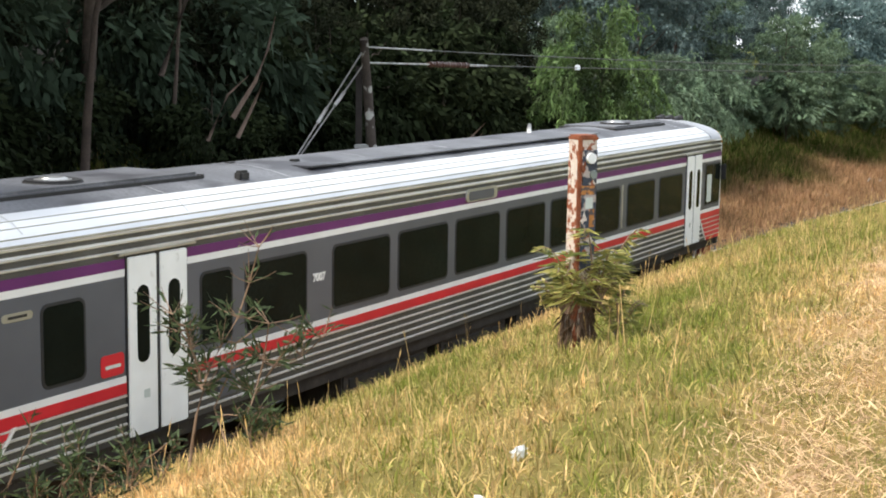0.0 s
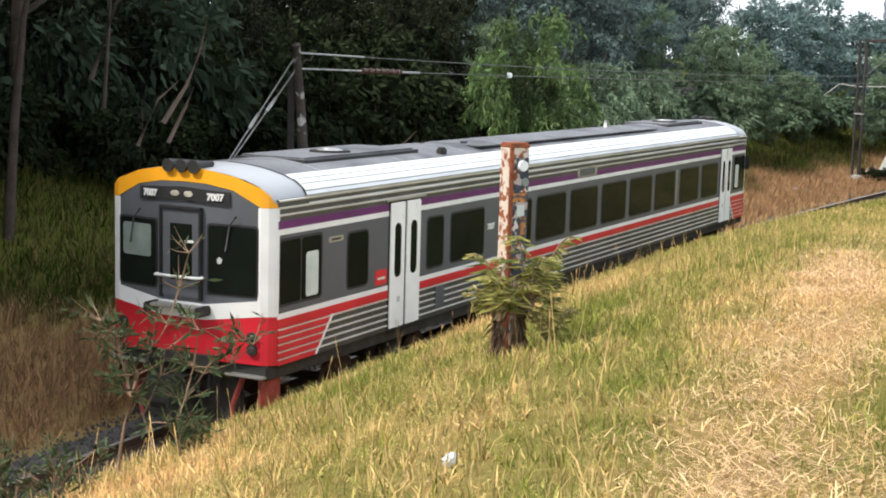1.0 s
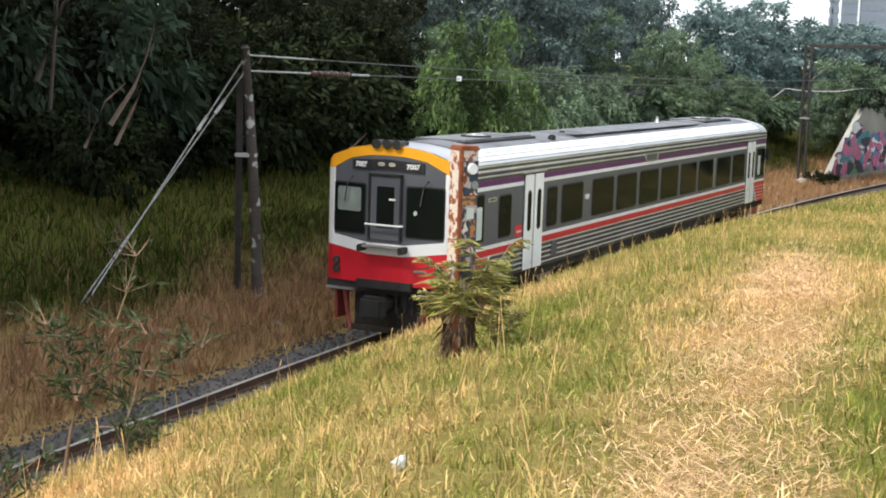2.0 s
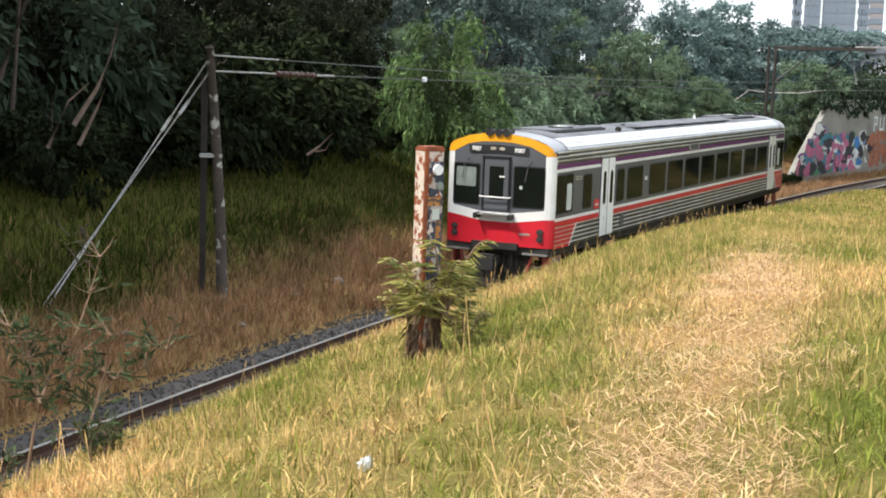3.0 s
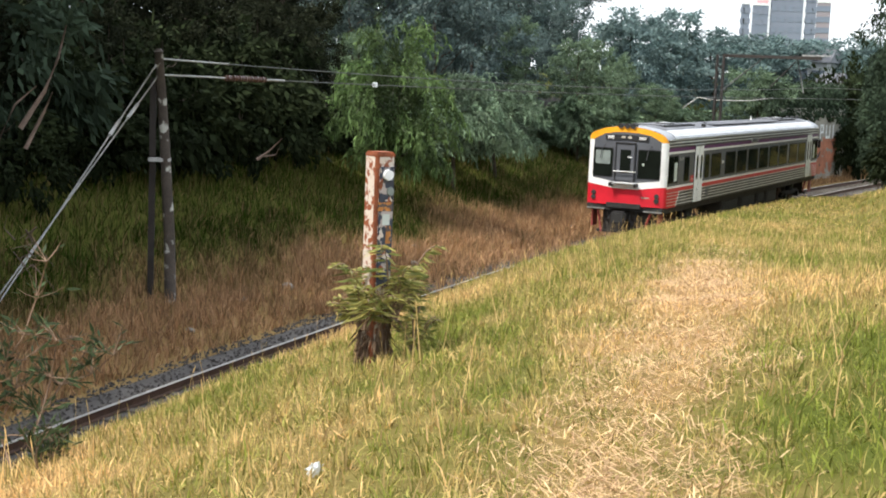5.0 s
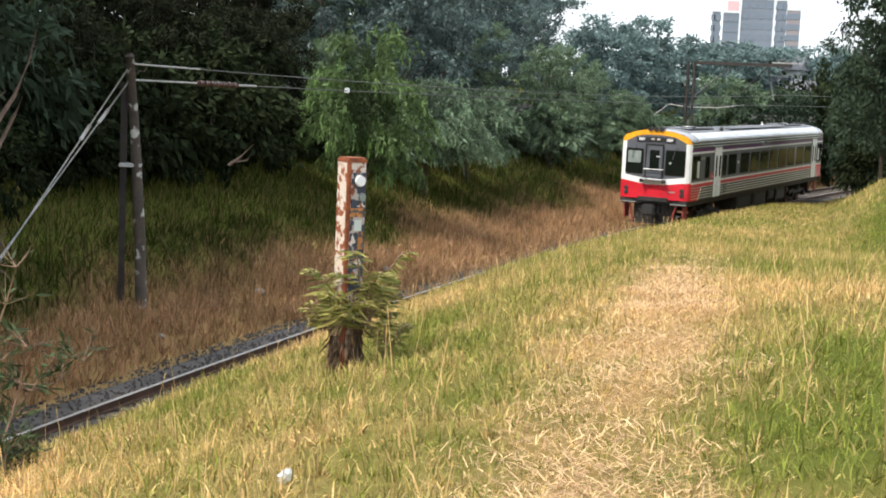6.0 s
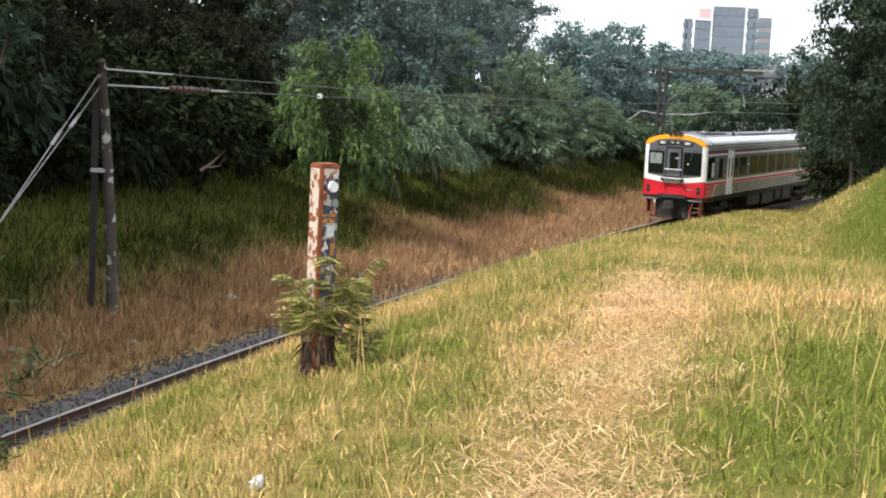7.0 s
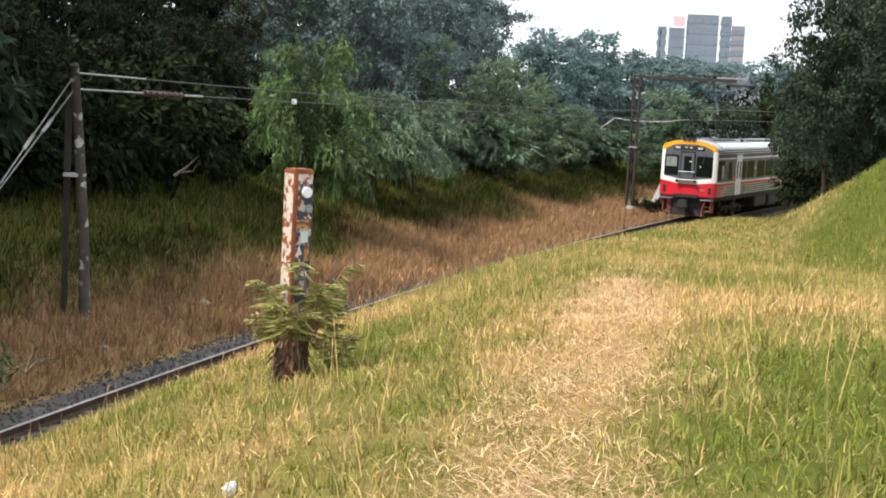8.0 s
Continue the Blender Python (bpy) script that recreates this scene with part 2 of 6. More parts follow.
def rounded(w, h, r, n=4):
    """Outline of a rounded rectangle round the origin."""
    out = []
    for cx, cy, a0 in ((w / 2 - r, h / 2 - r, 0), (r - w / 2, h / 2 - r, 90), (r - w / 2, r - h / 2, 180), (w / 2 - r, r - h / 2, 270)):
        out += [(cx + r * math.cos(radians(a0 + 90 * k / n)), cy + r * math.sin(radians(a0 + 90 * k / n))) for k in range(n + 1)]
    return out


def side_panel(y0, y1, z0, z1, x, r=0.08, thick=0.02, side=1):
    """A rounded panel that lies in the plane x and stands proud of it by its thickness."""
    bm = bmesh.new()
    o = rounded(y1 - y0, z1 - z0, r)
    cy, cz = (y0 + y1) / 2, (z0 + z1) / 2
    back = [bm.verts.new((side * (x - 0.004), cy + a, cz + b)) for a, b in o]
    front = [bm.verts.new((side * (x + thick), cy + a * (1 - 0.012), cz + b * (1 - 0.012))) for a, b in o]
    bm.faces.new(front)
    for i in range(len(o)):
        bm.faces.new((back[i], back[(i + 1) % len(o)], front[(i + 1) % len(o)], front[i]))
    bmesh.ops.recalc_face_normals(bm, faces=bm.faces)
    return bm


def soup(name, verts, faces_n, dry=None):
    """A mesh of many loose triangles or quads: verts (n, k, 3)."""
    n, k = verts.shape[0], verts.shape[1]
    me = bpy.data.meshes.new(name)
    me.vertices.add(n * k)
    me.vertices.foreach_set("co", verts.astype(np.float32).ravel())
    me.loops.add(n * k)
    me.loops.foreach_set("vertex_index", np.arange(n * k, dtype=np.int32))
    me.polygons.add(n)
    me.polygons.foreach_set("loop_start", np.arange(0, n * k, k, dtype=np.int32))
    me.polygons.foreach_set("loop_total", np.full(n, k, dtype=np.int32))
    me.update(calc_edges=True)
    if dry is not None:
        a = me.attributes.new("dry", "FLOAT", "POINT")
        a.data.foreach_set("value", np.repeat(np.clip(dry, 0, 1), k).astype(np.float32))
    return me


# ---------------------------------------------------------------- plan: the line of the track and the lie of the land
STEP = 0.5
S0, S1 = -420.0, 520.0


def heading(s):
    """Compass heading of the track in degrees, s metres along it."""
    if s < -30:
        return heading(-30)
    if s < 50:
        return 28.6 + 0.150 * s
    if s < 130:
        return 36.1 + 0.22 * (s - 50)
    return 53.7


_line = {0: (-0.45, 24.37)}
_x, _y = _line[0]
for _k in range(int(S1 / STEP)):
    _h = radians(heading((_k + 0.5) * STEP))
    _x, _y = _x + STEP * math.sin(_h), _y + STEP * math.cos(_h)
    _line[_k + 1] = (_x, _y)
_x, _y = _line[0]
for _k in range(int(-S0 / STEP)):
    _h = radians(heading(-(_k + 0.5) * STEP))
    _x, _y = _x - STEP * math.sin(_h), _y - STEP * math.cos(_h)
    _line[-_k - 1] = (_x, _y)
LINE_S = np.array(sorted(_line)) * STEP
LINE = np.array([_line[k] for k in sorted(_line)])
HEAD = np.radians([heading(s) for s in LINE_S])


def on_track(s, d=0.0):
    """World x, y of the point s along the track and d to its right (numbers or arrays)."""
    h = np.interp(s, LINE_S, HEAD)
    x, y = np.interp(s, LINE_S, LINE[:, 0]), np.interp(s, LINE_S, LINE[:, 1])
    return x + d * np.cos(h), y - d * np.sin(h)


def to_track(x, y):
    """s and d of a world point."""
    near = (LINE_S > -90) & (LINE_S < 170)
    ls, ln, hd = LINE_S[near], LINE[near], HEAD[near]
    x, y = np.atleast_1d(np.asarray(x, float)), np.atleast_1d(np.asarray(y, float))
    s, d = np.empty(len(x)), np.empty(len(x))
    for i in range(0, len(x), 4000):
        dx, dy = x[i:i + 4000, None] - ln[None, :, 0], y[i:i + 4000, None] - ln[None, :, 1]
        j = np.argmin(dx * dx + dy * dy, axis=1)
        k = np.arange(len(j))
        s[i:i + 4000] = ls[j] + dx[k, j] * np.sin(hd[j]) + dy[k, j] * np.cos(hd[j])
        d[i:i + 4000] = dx[k, j] * np.cos(hd[j]) - dy[k, j] * np.sin(hd[j])
    return s, d


def smooth(a, b, x):
    t = np.clip((x - a) / (b - a), 0, 1)
    return t * t * (3 - 2 * t)


def bumps(x, y):
    """Unevenness of the ground, about -1 to 1."""
    return (np.sin(0.9 * x + 1.3 * y) + np.sin(1.7 * x - 0.8 * y + 1.0) + np.sin(-0.5 * x + 2.3 * y + 2.0) + np.sin(3.1 * x + 2.7 * y + 0.5) * 0.6) / 3.6


RIGHT_D = [1.5, 2.0, 2.6, 3.3, 4.2, 5.5, 7.5, 9.2, 12.0, 16.0, 30.0, 260.0]
RIGHT_Z = [-0.30, -0.18, 0.75, 1.52, 1.98, 2.52, 3.22, 3.58, 4.05, 4.35, 4.8, 6.0]
LEFT_D = [1.5, 2.5, 3.2, 5.0, 7.0, 10.0, 14.0, 25.0, 260.0]
LEFT_Z = [-0.30, -0.28, -0.02, 0.30, 1.05, 2.5, 3.9, 5.5, 7.0]


def height(s, d):
    """Height of the ground above the rail tops."""
    s, d = np.asarray(s, float), np.asarray(d, float)
    right = np.interp(d, RIGHT_D, RIGHT_Z)
    # the bank sinks to the level of the line further on, and a hillside rises beyond it
    cap = np.interp(s, [-14, -8, -2, 4, 14, 24, 34, 42, 47, 53], [7.0, 4.0, 3.3, 2.8, 1.95, 1.4, 1.05, 0.8, 0.5, 0.06])
    soft = 0.25
    low = -soft * np.log(np.exp(-np.clip(right, -1, 8) / soft) + np.exp(-cap / soft))
    right = np.where(d > 2.1, np.where(s > -12, low, right), np.minimum(right, cap))
    start = np.interp(s, [-8, 10, 30], [17.0, 11.5, 6.8])
    right = right + smooth(2.0, 26.0, s) * np.minimum(np.clip(d - start, 0, 40) * 0.70, 6.5)
    left = np.interp(-d, LEFT_D, LEFT_Z)
    left = left + 16.0 * smooth(20.0, 55.0, -d) * (1 - smooth(15.0, 50.0, s))      # hillside added behind the wood, to block bright sky between the trees
    z = np.where(d > 0, right, left)
    x, y = on_track(s, d)
    return z + bumps(x, y) * 0.07 * smooth(2.6, 4.5, np.abs(d))


def ground(x, y):
    s, d = to_track(x, y)
    return height(s, d)


def patchy(x, y):
    return 0.5 + 0.25 * (np.sin(0.55 * x + 0.31 * y + 0.4) + np.sin(-0.36 * x + 0.62 * y + 2.1)) + 0.18 * np.sin(1.9 * x + 1.1 * y) * np.sin(1.3 * y - 0.7 * x)


def tufts(x, y):
    """Small-scale mottling of the turf, about -1 to 1."""
    return np.sin(5.1 * x + 2.3 * y + 1.5 * np.sin(1.7 * y)) * np.sin(4.3 * y - 2.9 * x + 1.2 * np.sin(2.1 * x))


def worn(s, d):
    """The trodden strip along the top of the bank."""
    middle = np.interp(s, [-19, -14.8, -11.2, -8.4, -3.9, 15], [10.6, 10.3, 9.95, 9.65, 9.2, 6.6]) + 0.08 * np.sin(1.9 * s)
    x, y = on_track(s, d)
    ragged = 0.80 + 0.34 * np.sin(2.3 * x + 1.1 * y) * np.sin(1.6 * y - 0.7 * x + 1.0) + 0.14 * tufts(x, y)
    return np.exp(-((d - middle) / 0.60) ** 2) * np.clip(ragged, 0, 1) * (1 - 0.8 * smooth(-7, 3, s))


def dryness(x, y, s, d):
    """Share of dead straw in the turf: a worn strip along the bank, a bleached edge above the track, brown on the far side."""
    strip = worn(s, d)
    edge = (1 - smooth(5.6, 7.4, d)) * (1 - smooth(-9, 3, s))
    right = 0.29 + 0.80 * (1 - 0.6 * smooth(-7, 5, s)) * (patchy(x, y) - 0.5) + 0.24 * tufts(x, y) + 0.74 * strip + 0.46 * edge * (0.75 + 0.5 * tufts(0.6 * x, 0.6 * y)) - 0.8 * smooth(9.0, 11.5, d) * smooth(8, 16, s) + 0.55 * np.exp(-((s - 16.0) / 3.0) ** 2 - ((d - 12.5) / 1.2) ** 2) + 0.30 * np.exp(-((s + 1.0) / 2.6) ** 2 - ((d - 12.3) / 0.9) ** 2)
    left = 1.0 - smooth(4.2, 6.6, -d + 1.0 * (patchy(1.2 * x, 1.2 * y) - 0.5) * 2)
    return np.where(d > 0, right, 0.08 + 0.85 * left)

# ---------------------------------------------------------------- ground


def build_ground():
    ss = np.concatenate([np.linspace(-420, -60, 19)[:-1], np.arange(-60, 110, 0.5), np.linspace(110, 520, 22)])
    dd = np.concatenate([-np.geomspace(250, 20, 12), -np.arange(19, 3.2, -0.5), [-3.2, -2.9, -2.5, -2.0, -1.5, 0, 1.5, 2.0, 2.3, 2.6, 2.95, 3.3, 3.7], np.arange(4.2, 20, 0.4), np.geomspace(20, 230, 12)])
    S, D = np.meshgrid(ss, dd, indexing="ij")
    X, Y = on_track(S, D)
    Z = height(S, D)
    me = bpy.data.meshes.new("ground")
    ni, nj = S.shape
    idx = np.arange(ni * nj).reshape(ni, nj)
    quads = np.stack([idx[:-1, :-1], idx[1:, :-1], idx[1:, 1:], idx[:-1, 1:]], -1).reshape(-1, 4)
    me.from_pydata(np.stack([X, Y, Z], -1).reshape(-1, 3).tolist(), [], quads[:, ::-1].tolist())
    me.polygons.foreach_set("use_smooth", np.ones(len(me.polygons), dtype=bool))
    dry = dryness(X, Y, S, D).ravel()
    a = me.attributes.new("dry", "FLOAT", "POINT")
    a.data.foreach_set("value", np.clip(dry, 0, 1).astype(np.float32))
    me.materials.append(GROUND)
    me.materials.append(WOOD_FLOOR)              # leaf litter under the trees on the far bank, with their shade in its brown
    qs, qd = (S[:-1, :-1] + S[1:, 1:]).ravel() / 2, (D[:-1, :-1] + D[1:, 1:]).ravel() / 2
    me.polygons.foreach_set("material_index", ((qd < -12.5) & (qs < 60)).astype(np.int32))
    me.update()
    tagged(mesh_part("ground", me, GROUND), "grassy railway cutting with dry straw patches", "ground", kind="structure")


build_ground()


def build_track():
    """Two rails on sleepers in dark ballast."""
    track = empty("railway_track", Matrix(), "single curved railway track on dark ballast", "railway track", kind="structure")
    ss = np.arange(-60, 125, 1.0)
    for side in (-0.8, 0.8):
        foot, head = bmesh.new(), bmesh.new()
        for bm, prof in ((foot, [(-0.065, -0.16), (0.065, -0.16), (0.06, -0.145), (0.012, -0.13), (0.012, -0.045), (0.034, -0.035), (0.034, -0.014), (-0.034, -0.014), (-0.034, -0.035), (-0.012, -0.045), (-0.012, -0.13), (-0.06, -0.145)]), (head, [(-0.034, -0.013), (0.034, -0.013), (0.034, -0.006), (0.026, 0.0), (-0.026, 0.0), (-0.034, -0.006)])):
            prev = None
            for s in ss:
                ring = []
                for a, z in prof:
                    x, y = on_track(s, side + a)
                    ring.append(bm.verts.new((x, y, z)))
                if prev:
                    for i in range(len(prof)):
                        bm.faces.new((prev[i], prev[(i + 1) % len(prof)], ring[(i + 1) % len(prof)], ring[i]))
                prev = ring
            bmesh.ops.recalc_face_normals(bm, faces=bm.faces)
        rail = part("rail", foot, RAIL_RUST, track, "rusty steel rail")
        part("running_surface", head, RAIL_TOP, rail, "worn bright rail head")
    sm = bpy.data.meshes.new("sleeper")
    b = box(-1.3, 1.3, -0.12, 0.12, -0.30, -0.165, 0.012)
    b.to_mesh(sm)
    b.free()
    sm.materials.append(SLEEPER)
    for i, s in enumerate(np.arange(-32, 112, 0.68)):
        x, y = on_track(s)
        o = new("sleeper", sm)
        o.parent = track
        o.matrix_basis = pose(float(x), float(y), random.uniform(-0.01, 0.01), 0, 0, -math.degrees(np.interp(s, LINE_S, HEAD)) + random.uniform(-0.8, 0.8))
    # ballast bed and loose stones
    bm = bmesh.new()
    prof = [(-2.35, -0.36), (-1.65, -0.19), (1.7, -0.19), (2.2, -0.36)]
    prev = None
    for s in np.arange(-60, 125, 1.0):
        ring = []
        for a, z in prof:
            x, y = on_track(s, a)
            ring.append(bm.verts.new((x, y, z)))
        if prev:
            for i in range(3):
                bm.faces.new((prev[i], prev[i + 1], ring[i + 1], ring[i]))
        prev = ring
    bmesh.ops.recalc_face_normals(bm, faces=bm.faces)
    tagged(part("ballast_bed", bm, BALLAST, track), kind="stuff")
    rng = np.random.default_rng(3)
    n = 26000
    s = rng.uniform(-22, 60, n)
    d = rng.uniform(-2.6, 1.9, n)
    x, y = on_track(s, d)
    z = np.interp(d, [-2.6, -1.75, 1.7, 2.2], [-0.33, -0.18, -0.18, -0.34])
    keep = ~((np.abs(np.abs(d) - 0.8) < 0.07))
    x, y, z = x[keep], y[keep], z[keep]
    n = len(x)
    r = rng.uniform(0.018, 0.05, n)
    base = np.array([(1, 0, -0.3), (-0.5, 0.87, -0.3), (-0.5, -0.87, -0.3), (0.1, 0.05, 0.8)])
    tris = np.array([(0, 1, 3), (1, 2, 3), (2, 0, 3)])
    ang = rng.uniform(0, 6.28, n)
    c, sn = np.cos(ang), np.sin(ang)
    P = base[None] * rng.uniform(0.6, 1.3, (n, 4, 3)) * r[:, None, None]
    Q = np.stack([P[..., 0] * c[:, None] - P[..., 1] * sn[:, None], P[..., 0] * sn[:, None] + P[..., 1] * c[:, None], P[..., 2]], -1) + np.stack([x, y, z + 0.012], -1)[:, None]
    V = Q.reshape(-1, 3)
    F = (tris[None] + 4 * np.arange(n)[:, None, None]).reshape(-1, 3)
    me = bpy.data.meshes.new("loose_ballast")
    me.from_pydata(V.tolist(), [], F.tolist())
    tagged(mesh_part("loose_ballast", me, BALLAST, track), "crushed dark stone", kind="stuff")


build_track()

# ---------------------------------------------------------------- grass


def bent_blades(name, v, dry):
    """Blades of a quad and a tip: verts (n, 5, 3)."""
    n = len(v)
    me = bpy.data.meshes.new(name)
    me.vertices.add(n * 5)
    me.vertices.foreach_set("co", v.astype(np.float32).ravel())
    idx = (np.array([0, 1, 2, 3, 3, 2, 4])[None] + 5 * np.arange(n)[:, None]).astype(np.int32)
    me.loops.add(n * 7)
    me.loops.foreach_set("vertex_index", idx.ravel())
    me.polygons.add(n * 2)
    me.polygons.foreach_set("loop_start", (np.array([0, 4])[None] + 7 * np.arange(n)[:, None]).astype(np.int32).ravel())
    me.polygons.foreach_set("loop_total", np.tile(np.array([4, 3], dtype=np.int32), n))
    me.update(calc_edges=True)
    a = me.attributes.new("dry", "FLOAT", "POINT")
    a.data.foreach_set("value", np.repeat(np.clip(dry, 0, 1), 5).astype(np.float32))
    return me


def in_view(x, y, lo=-20.0, hi=36.0):
    a = np.degrees(np.arctan2(x, y))
    return (a > lo) & (a < hi)


def blades(name, s, d, length, width, material, label, seed, lean=0.5, keep=None, two=False, flat=0.0, wide=(-20.0, 36.0), even=False):
    rng = np.random.default_rng(seed)
    x, y = on_track(s, d)
    k = in_view(x, y, *wide) & (x * x + y * y > 9)
    if keep is not None:
        k &= keep
    s, d, x, y = s[k], d[k], x[k], y[k]
    z = height(s, d) + (0.035 if flat else -0.02)
    n = len(x)
    dry = dryness(x, y, s, d) + rng.normal(0, 1, n) * np.where(d > 0, 0.26, 0.22)
    if even:
        dry = rng.uniform(0, 1, n)
    ln = length * (1 - (0.45 if not flat else 0) * worn(s, d) * (d > 0)) * rng.uniform(0.45, 1.25, n)
    wd = width * rng.uniform(0.6, 1.3, n)
    a = rng.uniform(0, 6.283, n)
    tilt = np.minimum(flat + np.abs(rng.normal(0, lean, n)), 1.55)
    b = rng.uniform(0, 6.283, n)
    p = np.stack([x, y, z], -1)
    side = np.stack([np.cos(a), np.sin(a), np.zeros(n)], -1) * wd[:, None] / 2
    out = np.stack([np.cos(b) * np.sin(tilt), np.sin(b) * np.sin(tilt), np.cos(tilt)], -1)
    mid = p + out * ln[:, None] * 0.55
    t2 = np.minimum(tilt * 1.7 + 0.15, 1.56 if flat else 1.75)
    out2 = np.stack([np.cos(b) * np.sin(t2), np.sin(b) * np.sin(t2), np.cos(t2)], -1)
    tip = mid + out2 * ln[:, None] * 0.45
    if two:
        v = np.stack([p - side, p + side, mid + side * 0.8, mid - side * 0.8, tip], 1)
        me = bent_blades(name, v, dry)
    else:
        me = soup(name, np.stack([p - side, p + side, tip], 1), None, dry)
    return tagged(mesh_part(name, me, material), label, "grass", kind="stuff")


def build_grass():
    rng = np.random.default_rng(11)

    def field(n, s0, s1, d0, d1):
        return rng.uniform(s0, s1, n), rng.uniform(d0, d1, n)

    s, d = field(300000, -24, 4, 2.4, 14)
    x, y = on_track(s, d)
    r = np.hypot(x, y)
    blades("near_grass", s, d, 0.135, 0.0105, GRASS, "long green and straw-coloured grass on the bank", 1, 1.4, (r < 17) & (r > 4.5), True)
    s, d = field(190000, -14, 36, 2.3, 18)
    x, y = on_track(s, d)
    r = np.hypot(x, y)
    blades("bank_grass", s, d, 0.17, 0.018, GRASS, "long green and straw-coloured grass on the bank", 2, 0.75, (r >= 16) & (r < 42), wide=(-60.0, 80.0))
    s, d = field(150000, 2, 70, 2.3, 28)
    x, y = on_track(s, d)
    r = np.hypot(x, y)
    blades("far_grass", s, d, 0.19, 0.035, GRASS, "sunlit grass beside the track", 3, 0.65, r >= 33, wide=(-60.0, 80.0))
    # tussocks: blades that fan out of one root
    m, per = 5600, 18
    cs, cd = field(m, -22, 12, 2.5, 14)
    cs, cd = np.repeat(cs, per) + rng.normal(0, 0.025, m * per), np.repeat(cd, per) + rng.normal(0, 0.025, m * per)
    x, y = on_track(cs, cd)
    blades("grass_tussocks", cs, cd, 0.19, 0.012, GRASS, "taller tussocks of green grass on the bank", 8, 1.5, (np.hypot(x, y) > 5.0) & (worn(cs, cd) < 0.5), True)
    s, d = field(95000, -19, 4, 7.6, 11.8)
    x, y = on_track(s, d)
    blades("straw_litter", s, d, 0.15, 0.0075, STRAW, "flattened dry straw on the trodden strip", 7, 0.25, (np.hypot(x, y) > 4.5) & (worn(s, d) > rng.uniform(0.08, 0.9, len(s))), True, 1.05, even=True)
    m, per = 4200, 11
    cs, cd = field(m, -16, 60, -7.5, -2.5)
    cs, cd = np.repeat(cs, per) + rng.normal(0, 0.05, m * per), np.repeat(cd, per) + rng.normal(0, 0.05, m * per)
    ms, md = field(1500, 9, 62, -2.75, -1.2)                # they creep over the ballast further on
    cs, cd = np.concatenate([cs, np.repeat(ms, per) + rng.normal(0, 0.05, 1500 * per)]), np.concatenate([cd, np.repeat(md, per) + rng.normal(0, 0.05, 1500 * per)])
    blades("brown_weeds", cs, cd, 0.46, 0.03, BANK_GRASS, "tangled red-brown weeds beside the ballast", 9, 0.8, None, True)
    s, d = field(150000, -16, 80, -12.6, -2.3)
    blades("shaded_grass", s, d, 0.42, 0.03, BANK_GRASS, "brown weeds and green grass darkened for tree shade", 4, 0.5)


build_grass()

# ---------------------------------------------------------------- the railcar
HALF, LEN = 1.46, 25.0
END = LEN / 2
ROOF = [(1.452, 3.50), (1.435, 3.60), (1.37, 3.715), (1.24, 3.815), (1.02, 3.90), (0.72, 3.97), (0.36, 4.02), (0.0, 4.04)]


def roof_z(x):
    xs = [p[0] for p in ROOF][::-1]
    return float(np.interp(abs(x), xs, [p[1] for p in ROOF][::-1]))


def face_y(x):
    """How far the cab's front stands from the corner line at x (minus: outwards)."""
    return float(np.interp(abs(x), [0, 0.40, 1.28, 1.38, 1.44, 1.46], [-0.14, -0.14, -0.03, 0.02, 0.08, 0.14]))


def face_strip(xs, lo, hi, off=0.0, thick=0.03, rows=1):
    """A panel that follows the cab's front: lo and hi are heights, or functions of x."""
    f_lo = lo if callable(lo) else (lambda x: lo)
    f_hi = hi if callable(hi) else (lambda x: hi)
    bm = bmesh.new()
    grid = []
    for x in xs:
        a, b = f_lo(x), f_hi(x)
        grid.append([[bm.verts.new((x, -END + face_y(x) - off + k, a + (b - a) * r / rows)) for r in range(rows + 1)] for k in (0, thick)])
    for p, q in zip(grid, grid[1:]):
        for r in range(rows):
            bm.faces.new((p[0][r], q[0][r], q[0][r + 1], p[0][r + 1]))
        bm.faces.new((p[0][0], p[1][0], q[1][0], q[0][0]))
        bm.faces.new((p[0][-1], q[0][-1], q[1][-1], p[1][-1]))
    for g in (grid[0], grid[-1]):
        bm.faces.new((g[0][0], g[0][-1], g[1][-1], g[1][0]))
    bmesh.ops.recalc_face_normals(bm, faces=bm.faces)
    return bm


def span(a, b):
    """x values from a to b, with the folds of the cab's front between."""
    folds = [-1.44, -1.38, -1.28, -0.84, -0.40, 0.0, 0.40, 0.84, 1.28, 1.38, 1.44]
    return [a] + [f for f in folds if a + 0.01 < f < b - 0.01] + [b]


def face_window(x0, x1, z0, z1, off):
    """A pane with clipped corners on one facet of the cab's front."""
    bm = bmesh.new()
    o = rounded(x1 - x0, z1 - z0, 0.05, 3)
    cx, cz = (x0 + x1) / 2, (z0 + z1) / 2
    v = [bm.verts.new((cx + a, -END + face_y(cx + a) - off, cz + b)) for a, b in o]
    w = [bm.verts.new((cx + a, -END + face_y(cx + a) - off + 0.03, cz + b)) for a, b in o]
    bm.faces.new(v)
    for i in range(len(o)):
        bm.faces.new((v[i], v[(i + 1) % len(o)], w[(i + 1) % len(o)], w[i]))
    bmesh.ops.recalc_face_normals(bm, faces=bm.faces)
    return bm


